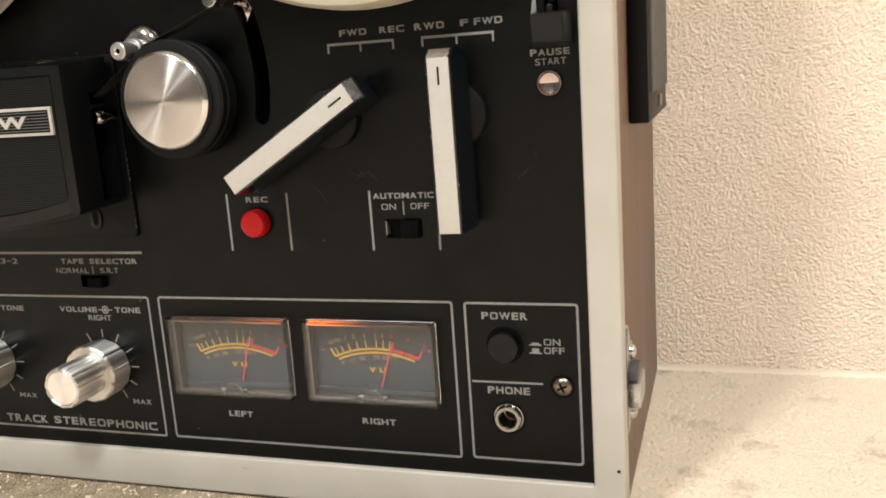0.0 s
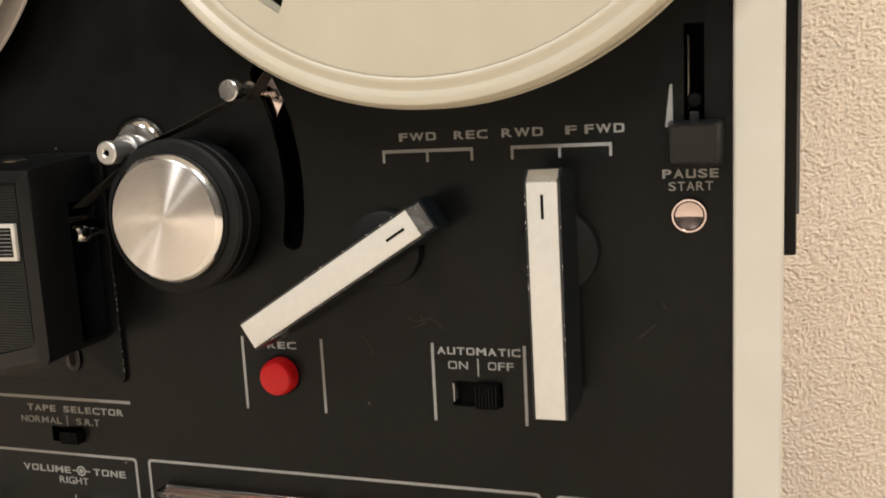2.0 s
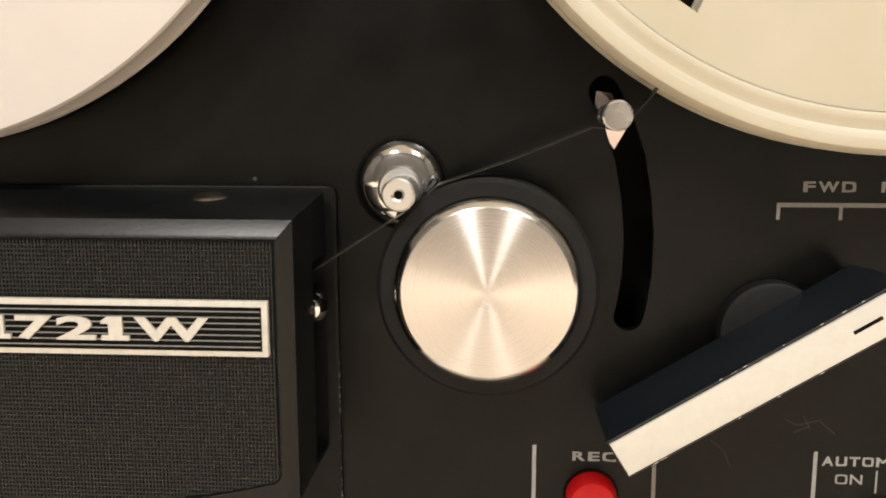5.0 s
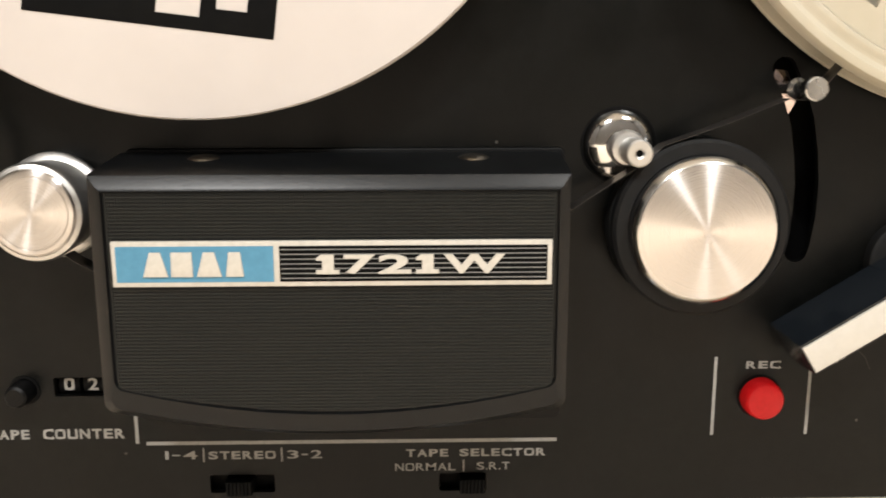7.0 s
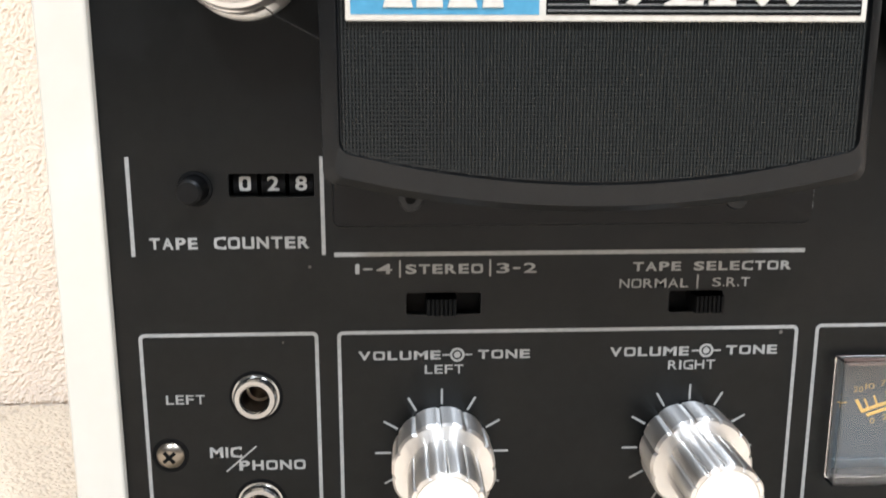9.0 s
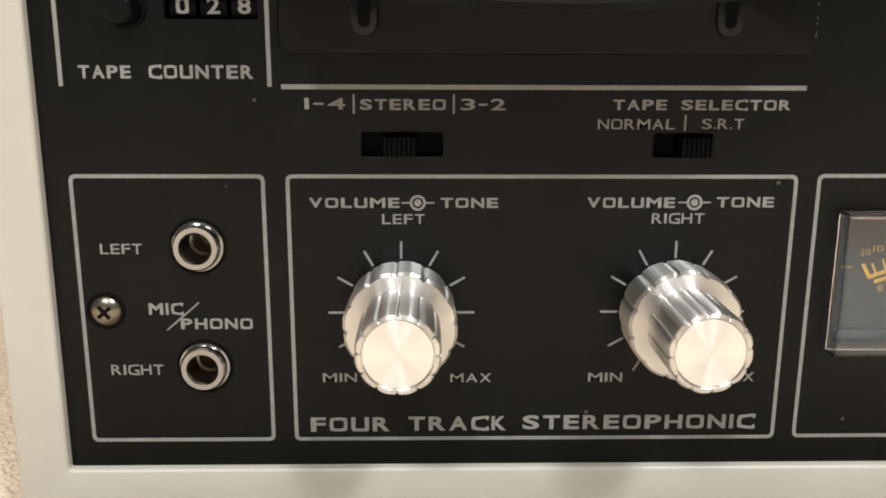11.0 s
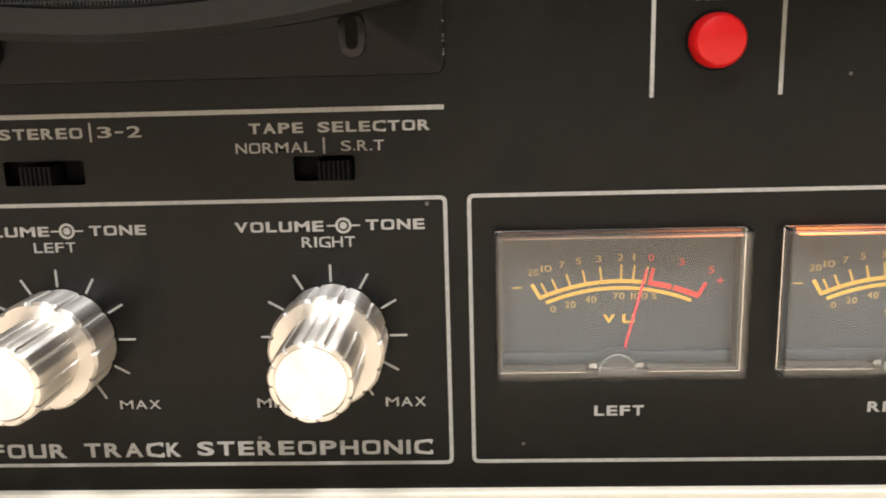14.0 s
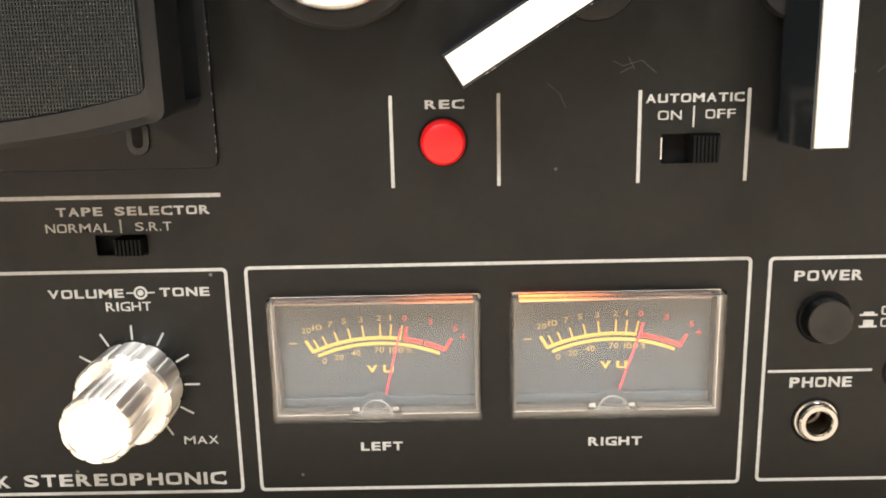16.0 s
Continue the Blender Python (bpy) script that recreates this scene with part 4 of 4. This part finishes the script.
plate_bm = prism(rounded(-121.0, -9.0, 111.0, 184.0, 2.0, 4), -1.6, 0.0, 0.5)
base_plate = part("head_base_plate", plate_bm, PLATE, deck, "black plate under the head cover")
for ox, oz in ((-103.2, 118.2), (-27.6, 118.2)):
    part("boss", prism(stroke([(ox, oz - 1.0), (ox, oz + 3.0)], 5.4, 12), -2.5, -1.6, 0.5), COVER, base_plate)
    part("boss_slot", prism(stroke([(ox, oz - 0.6), (ox, oz + 3.0)], 2.6, 10), -2.56, -2.5), MATT, base_plate)
rng = random.Random(7)
flecks = bmesh.new()
for _ in range(22):
    z, ln = rng.uniform(113.0, 150.0), rng.uniform(0.1, 0.6)
    box(-9.2 - rng.uniform(0, 0.25), -9.05, -1.5, -1.2, z, z + ln, into=flecks)
tagged(part("edge_wear", flecks, GREYPLASTIC, base_plate, "pale rubbed flecks along the plate's edge"), kind="stuff")
shell = bmesh.new()
out, inn = cover_loop(-120.5, -12.1, 124.4, 180.3, 5.7), cover_loop(-118.2, -14.0, 125.7, 177.9, 5.7)
levels = [(cover_loop(-120.9, -11.2, 125.6, 183.2, 5.8), -4.0), (cover_loop(-120.8, -11.5, 125.4, 182.0, 5.7), -15.0), (cover_loop(-120.6, -12.0, 124.4, 180.5, 5.7), -27.8), (out, -28.4), (inn, -30.0)]
rings = [[shell.verts.new((x, y, z)) for x, z in lp] for lp, y in levels]
lip = cover_loop(-117.2, -14.8, 130.2, 177.0, 6.0)
rings.append([shell.verts.new((x, -30.3, z)) for x, z in lip])
rings.append([shell.verts.new((x, -29.4, z)) for x, z in cover_loop(-116.9, -15.1, 130.6, 176.7, 6.0)])
for k, (a, b) in enumerate(zip(rings, rings[1:])):
    for i in range(len(a)):
        j = (i + 1) % len(a)
        if k == 0 and i == len(a) - 3:
            continue
        shell.faces.new((a[i], b[i], b[j], a[j]))
shell.faces.new(rings[-1][::-1])
shell.faces.new(rings[0])
cover = part("head_cover", shell, COVER, deck, "charcoal plastic head cover with ribbed inlay", 22)
part("inlay_back", prism(cover_loop(-116.7, -15.3, 130.9, 176.5, 6.0), -29.46, -29.41), MATT, cover)
# ribbed inlay: fine upright threads crossed by finer ones
rib = bmesh.new()
for i in range(150):
    x = -116.2 + i * (100.4 / 149)
    s = (x + 116.9) / 101.8
    zb = 130.9 - 6.0 * (1 - (2 * s - 1) ** 2)
    box(x - 0.17, x + 0.17, -29.9, -29.42, zb, 176.5, into=rib)
inlay = tagged(part("ribbed_inlay", rib, RIB, cover, "finely ribbed black fabric-like inlay"), kind="stuff")
weave = bmesh.new()
for i in range(62):
    z = 125.6 + i * 0.82
    k = max(0.0, (130.8 - z) / 6.0)
    half = 50.4 * math.sqrt(max(0.0, 1 - k))
    if half > 3:
        box(-66.0 - half, -66.0 + half, -29.89, -29.42, z - 0.14, z + 0.14, into=weave)
tagged(part("inlay_weave", weave, RIB, cover), kind="stuff")
# badge strip
badge = part("badge", box(-115.4, -16.4, -31.2, -29.9, 155.4, 165.8, 0.2), BADGEWHITE, cover, "cream-edged name strip, half blue, half black")
part("badge_field", box(-114.4, -79.2, -31.3, -31.1, 156.5, 164.7), BLUE, badge, "sky-blue enamel field")
part("badge_field", box(-77.9, -17.5, -31.3, -31.1, 156.5, 164.7), MATT, badge, "black grooved field")
for k in range(7):
    z = 157.3 + k * 1.1
    part("groove_line", box(-77.6, -17.8, -31.42, -31.3, z - 0.12, z + 0.12), GREYPLASTIC, badge)
# emblem: four plain cream shapes
for ex, wt, wb in ((-105.6, 2.4, 5.6), (-99.7, 4.6, 4.9), (-93.6, 2.4, 5.6), (-87.9, 2.6, 4.0)):
    part("emblem_shape", prism([(ex - wb / 2, 157.8), (ex + wb / 2, 157.8), (ex + wt / 2, 163.4), (ex - wt / 2, 163.4)], -31.75, -31.28, 0.12), BADGEWHITE, badge)
x = -70.2
for ch, wd in (("1", 6.2), ("7", 7.4), ("2", 7.8), ("1", 6.2), ("W", 14.2)):
    if ch == "1":
        slab = [(0.5, 158.3), (wd - 0.5, 158.3), (wd - 0.5, 159.2), (wd - 1.7, 159.2), (wd - 1.7, 162.7), (1.6, 162.7), (0.5, 161.9), (0.5, 161.4), (1.9, 161.4), (1.9, 159.2), (0.5, 159.2)]
        part("raised_letter", prism([(x + px, pz) for px, pz in slab], -31.85, -31.3), BADGEWHITE, badge)
    else:
        part("raised_letter", words(ch, x + 0.2, x + wd - 0.2, 158.3, 162.7, -31.35, 0.03, 0.5), BADGEWHITE, badge)
    x += wd + 0.35
# clips on the cover's top
for sx in (-98.7, -33.2):
    clip = lathe([(0, -1.4), (1.0, -1.35), (2.6, -1.1), (3.9, -0.5), (4.3, 0)], 0, 0, 28)
    bmesh.ops.rotate(clip, verts=clip.verts, cent=(0, 0, 0), matrix=Matrix.Rotation(radians(-90), 3, "X"))
    bmesh.ops.translate(clip, verts=clip.verts, vec=(sx, -10.0, 182.0))
    part("cover_screw", clip, BRASSY, cover, "domed metal screw head")
# guide behind the cover's open side
part("guide_post", lathe([(0, -13.2), (1.9, -12.7), (2.9, -11.4), (3.2, -9.8), (2.8, -8.2), (1.8, -7.2), (1.6, -1.5)], -12.6, 160.0, 28), CHROME, deck, "polished tape guide post")
part("guide_pin", lathe([(0, -13.0), (0.9, -12.8), (1.1, -12.0), (1.1, -1.5)], -15.0, 164.4, 16), BRASSY, deck)

# ---- pinch roller and capstan ----
roller = part("pinch_roller", lathe([(0, -3.0), (21.6, -3.0), (22.0, -3.6), (22.0, -9.0), (21.5, -9.4), (21.6, -9.8), (22.0, -10.2), (22.0, -13.2), (21.2, -14.0), (18.4, -14.2)], 23.0, 164.9, 96), RUBBER, deck, "black rubber pinch roller with spun metal cap")
part("roller_arm", lathe([(0, -3.1), (9, -3.0), (9, 0)], 23.2, 165.2, 30), MATT, roller)
part("roller_cap", lathe([(0, -18.4), (16.4, -18.4), (16.55, -18.35)], 23.0, 164.9, 128), TURNED, roller, "spun aluminium cap")
part("cap_rim", lathe([(16.56, -18.35), (16.8, -18.25), (18.05, -17.1), (18.25, -16.6), (18.25, -14.0), (17.0, -14.0)], 23.0, 164.9, 128), RIM, roller, "bright chamfered rim")
cap = part("capstan_housing", lathe([(2.4, -3.6), (5.6, -3.4), (7.4, -2.8), (8.5, -1.6), (9.0, -0.4), (9.1, 0)], 4.6, 184.6, 52), CHROME, deck, "chrome capstan housing")
for hx, hz in ((1.2, 189.0), (8.4, 189.2)):
    part("housing_hole", prism(circle(hx, hz, 0.9, 16), -3.0, -2.6), MATT, cap)
part("housing_rim", lathe([(9.2, -0.4), (9.7, -0.3), (9.8, 0.0)], 4.6, 184.6, 52), MATT, cap)
part("collar", lathe([(2.5, -9.2), (4.0, -9.0), (4.5, -8.4), (4.6, -6.4), (4.2, -6.0), (4.2, -3.4)], 5.2, 184.2, 36), MATALU, cap, "bright stepped collar")
part("capstan", lathe([(0.9, -16.5), (0.9, -17.4), (1.3, -17.7), (2.9, -17.7), (3.3, -17.3), (3.3, -9.0), (2.6, -8.6), (2.6, -5.0)], 5.9, 183.8, 36), MATALU, cap, "grey steel capstan shaft with centre hole")
part("capstan_hole", lathe([(0, -16.6), (0.95, -16.6)], 5.9, 183.8, 16), MATT, cap)

# ---- tension arm ----
arm = part("tension_arm", prism([(45.0, 203.6), (48.2, 203.2), (51.6, 196.0), (48.9, 191.4), (46.0, 195.5), (44.4, 200.5)], 3.0, 4.4, 0.2), ROSY, deck, "polished metal tension arm tip")
part("tape_pin", lathe([(0, -18.4), (2.5, -18.4), (2.85, -18.1), (2.9, -17.6), (2.9, -15.4), (2.2, -14.4), (1.7, -13.4), (1.7, -8.6), (2.6, -7.6), (2.6, -6.8), (1.6, -6.2), (1.6, 4.0)], 46.8, 198.8, 36), STEEL, arm, "bright tape guide pin")

# ---- left guide roller ----
idler = part("guide_roller", lathe([(0, -1.0), (13.0, -1.0), (13.4, -1.8), (13.4, -3.0), (12.8, -3.8), (11.6, -4.4), (11.4, -5.6), (11.4, -11.6), (11.9, -12.2), (12.0, -15.2), (11.6, -16.2), (10.6, -16.7)], -138.5, 170.1, 72), MATALU, deck, "bright metal tape guide roller")
part("roller_cap", lathe([(0, -17.2), (8.6, -17.2), (8.7, -16.95), (8.95, -16.95), (9.05, -17.2), (9.9, -17.1), (10.5, -16.6)], -138.5, 170.1, 96), TURNED, idler, "spun aluminium cap with turned ring")

# ---- case hardware: carrying handle and latches ----
handle = part("carrying_handle", box(182.8, 190.4, 50, 152, 143.6, 300, 0.8), PLATE, deck, "black folding handle with ribbed grey strip")
for k in range(15):
    y = 59 + k * 6
    part("handle_rib", box(190.3, 191.6, y - 1.7, y + 1.7, 155, 290, 0.3), HANDLEGREY, handle)
part("handle_rivet", box(190.3, 191.2, 100, 112, 147.0, 152.0, 0.4), BRASSY, handle)
for side in (1, -1):
    sx = side * 182.7
    pl = bmesh.new()
    loop = [(14, 30), (27, 36), (33, 40), (33, 62), (27, 64), (20, 72), (14, 62)]
    a = [pl.verts.new((sx, y, z)) for y, z in loop]
    b = [pl.verts.new((sx + side * 0.9, y, z)) for y, z in loop]
    pl.faces.new(a)
    pl.faces.new(b[::-1])
    for i in range(len(loop)):
        pl.faces.new((a[i], b[i], b[(i + 1) % len(loop)], a[(i + 1) % len(loop)]))
    latch = part("case_latch", pl, ZINC, deck, "zinc-plated lid latch plate")
    x0, x1 = sorted((sx + side * 0.9, sx + side * 5.6))
    part("latch_hook", box(x0, x1, 14, 32, 41.5, 51.5, 0.8), ZINC, latch)
    part("latch_notch", box(min(x0, x1 - 1.2), x1 - 1.2, 15, 29, 51.7, 55.5, 0.3), HANDLEGREY, latch)
    for z in (35.5, 59.5):
        s = lathe([(0, -2.2), (1.8, -1.9), (2.9, -0.9), (3.1, 0)], 0, 0, 20)
        bmesh.ops.rotate(s, verts=s.verts, cent=(0, 0, 0), matrix=Matrix.Rotation(radians(90 * side), 3, "Z"))
        bmesh.ops.translate(s, verts=s.verts, vec=(sx + side * 0.9, 27, z))
        part("screw", s, CHROME, latch)

# ---- reels ----


def reel(cx, cz, yf, mat, spin, label, tape_r, lipped):
    r = thing("tape_reel", cx, 0, cz, label, "tape reel", "tape reels")
    yb = yf + 10.5
    ro = 74.0 if lipped else 65.0

    def window(a0):
        pts = []
        for k in range(15):
            a = radians(a0 - 28 + 56 * k / 14)
            pts.append((cx + ro * math.cos(a), cz + ro * math.sin(a)))
        for k in range(9):
            a = radians(a0 + 18 - 36 * k / 8)
            pts.append((cx + 34 * math.cos(a), cz + 34 * math.sin(a)))
        return pts
    for name, y0, y1 in (("front_flange", yf, yf + 1.6), ("back_flange", yb - 1.6, yb)):
        part(name, sheet(circle(cx, cz, 80.9 if lipped else 88.02, 128), [window(spin + 120 * k) for k in range(3)], y0, y1), mat, r)
        s = 1 if name == "front_flange" else -1
        ym = (y0 + y1) / 2
        if lipped:
            prof = [(81.0, ym + s * 0.9), (81.0, ym - s * 1.0), (81.3, ym - s * 1.5), (81.9, ym - s * 1.75), (82.6, ym - s * 1.7), (83.4, ym - s * 1.2), (84.4, ym - s * 1.1), (85.2, ym - s * 1.6), (85.9, ym - s * 2.3), (86.8, ym - s * 2.5), (87.8, ym - s * 2.2), (88.6, ym - s * 1.2), (89.0, ym + s * 0.2), (88.6, ym + s * 1.0), (81.0, ym + s * 1.0)]
        else:
            prof = [(88.0, ym + 0.8), (88.0, ym - 0.8), (88.6, ym - 0.8), (89.0, ym - 0.3), (89.0, ym + 0.3), (88.6, ym + 0.8), (88.0, ym + 0.8)]
        part("flange_rim", lathe(prof, cx, cz, 128), mat, r)
    part("tape_pack", lathe([(30, yf + 2.0), (tape_r, yf + 2.0), (tape_r, yb - 2.0), (30, yb - 2.0)], cx, cz, 96), TAPE, r, "wound brown tape")
    part("hub", lathe([(4, yf - 0.8), (27, yf - 0.8), (28, yf), (28, yb), (4, yb)], cx, cz, 64), mat, r)
    part("spindle_cap", lathe([(0, yf - 6), (5, yf - 5.6), (7, yf - 3), (7, yf - 0.9), (3.9, yf - 0.9), (3.9, 0.0)], cx, cz, 40), STEEL, r)
    return r


right = reel(100.4, 280.2, -14.0, REELCREAM, 210, "ivory plastic take-up reel with rounded rim", 52, True)
left = reel(-99.4, 280.8, -14.5, REELWHITE, 212, "white plastic supply reel with black printed box", 78, False)
# the printed black box on the supply reel
pr = part("printed_box", sheet([(-137.5, 217.0), (-80.0, 210.2), (-77.0, 233.0), (-134.5, 240.0)], [[(-107, 216.6), (-97, 215.4), (-96, 222), (-106, 223)], [(-93, 217.2), (-86, 216.4), (-84.5, 226), (-92, 227)]], -14.58, -14.5), MATT, left, "black printed rectangle")

# ---- the tape ----
tape = thing("recording_tape", 0, -14, 160, "thin brown recording tape threaded round guides and capstan", "tape")
run = [(-186.0, 262.0), (-168.0, 222.0), (-152.2, 187.0), (-151.6, 176.0)]
run += [(-139 + 12.6 * math.cos(radians(a)), 170.3 + 12.6 * math.sin(radians(a))) for a in range(165, 300, 12)]
run += [(-131.0, 157.3), (-122.0, 152.6)]
part("tape_run", ribbon(run, -12.6, -6.4), TAPE, tape)
run2 = [(-12.0, 167.8), (1.2, 176.4), (8.6, 181.0), (13.0, 185.2), (28.0, 190.4), (43.0, 196.4)]
run2 += [(46.8 + 3.0 * math.cos(radians(a)), 198.8 + 3.0 * math.sin(radians(a))) for a in (-70, -50, -30)]
run2 += [(56.0, 204.8), (72.0, 216.0), (84.0, 225.0), (96.0, 229.3)]
part("tape_run", ribbon(run2, -12.6, -6.4), TAPE, tape)
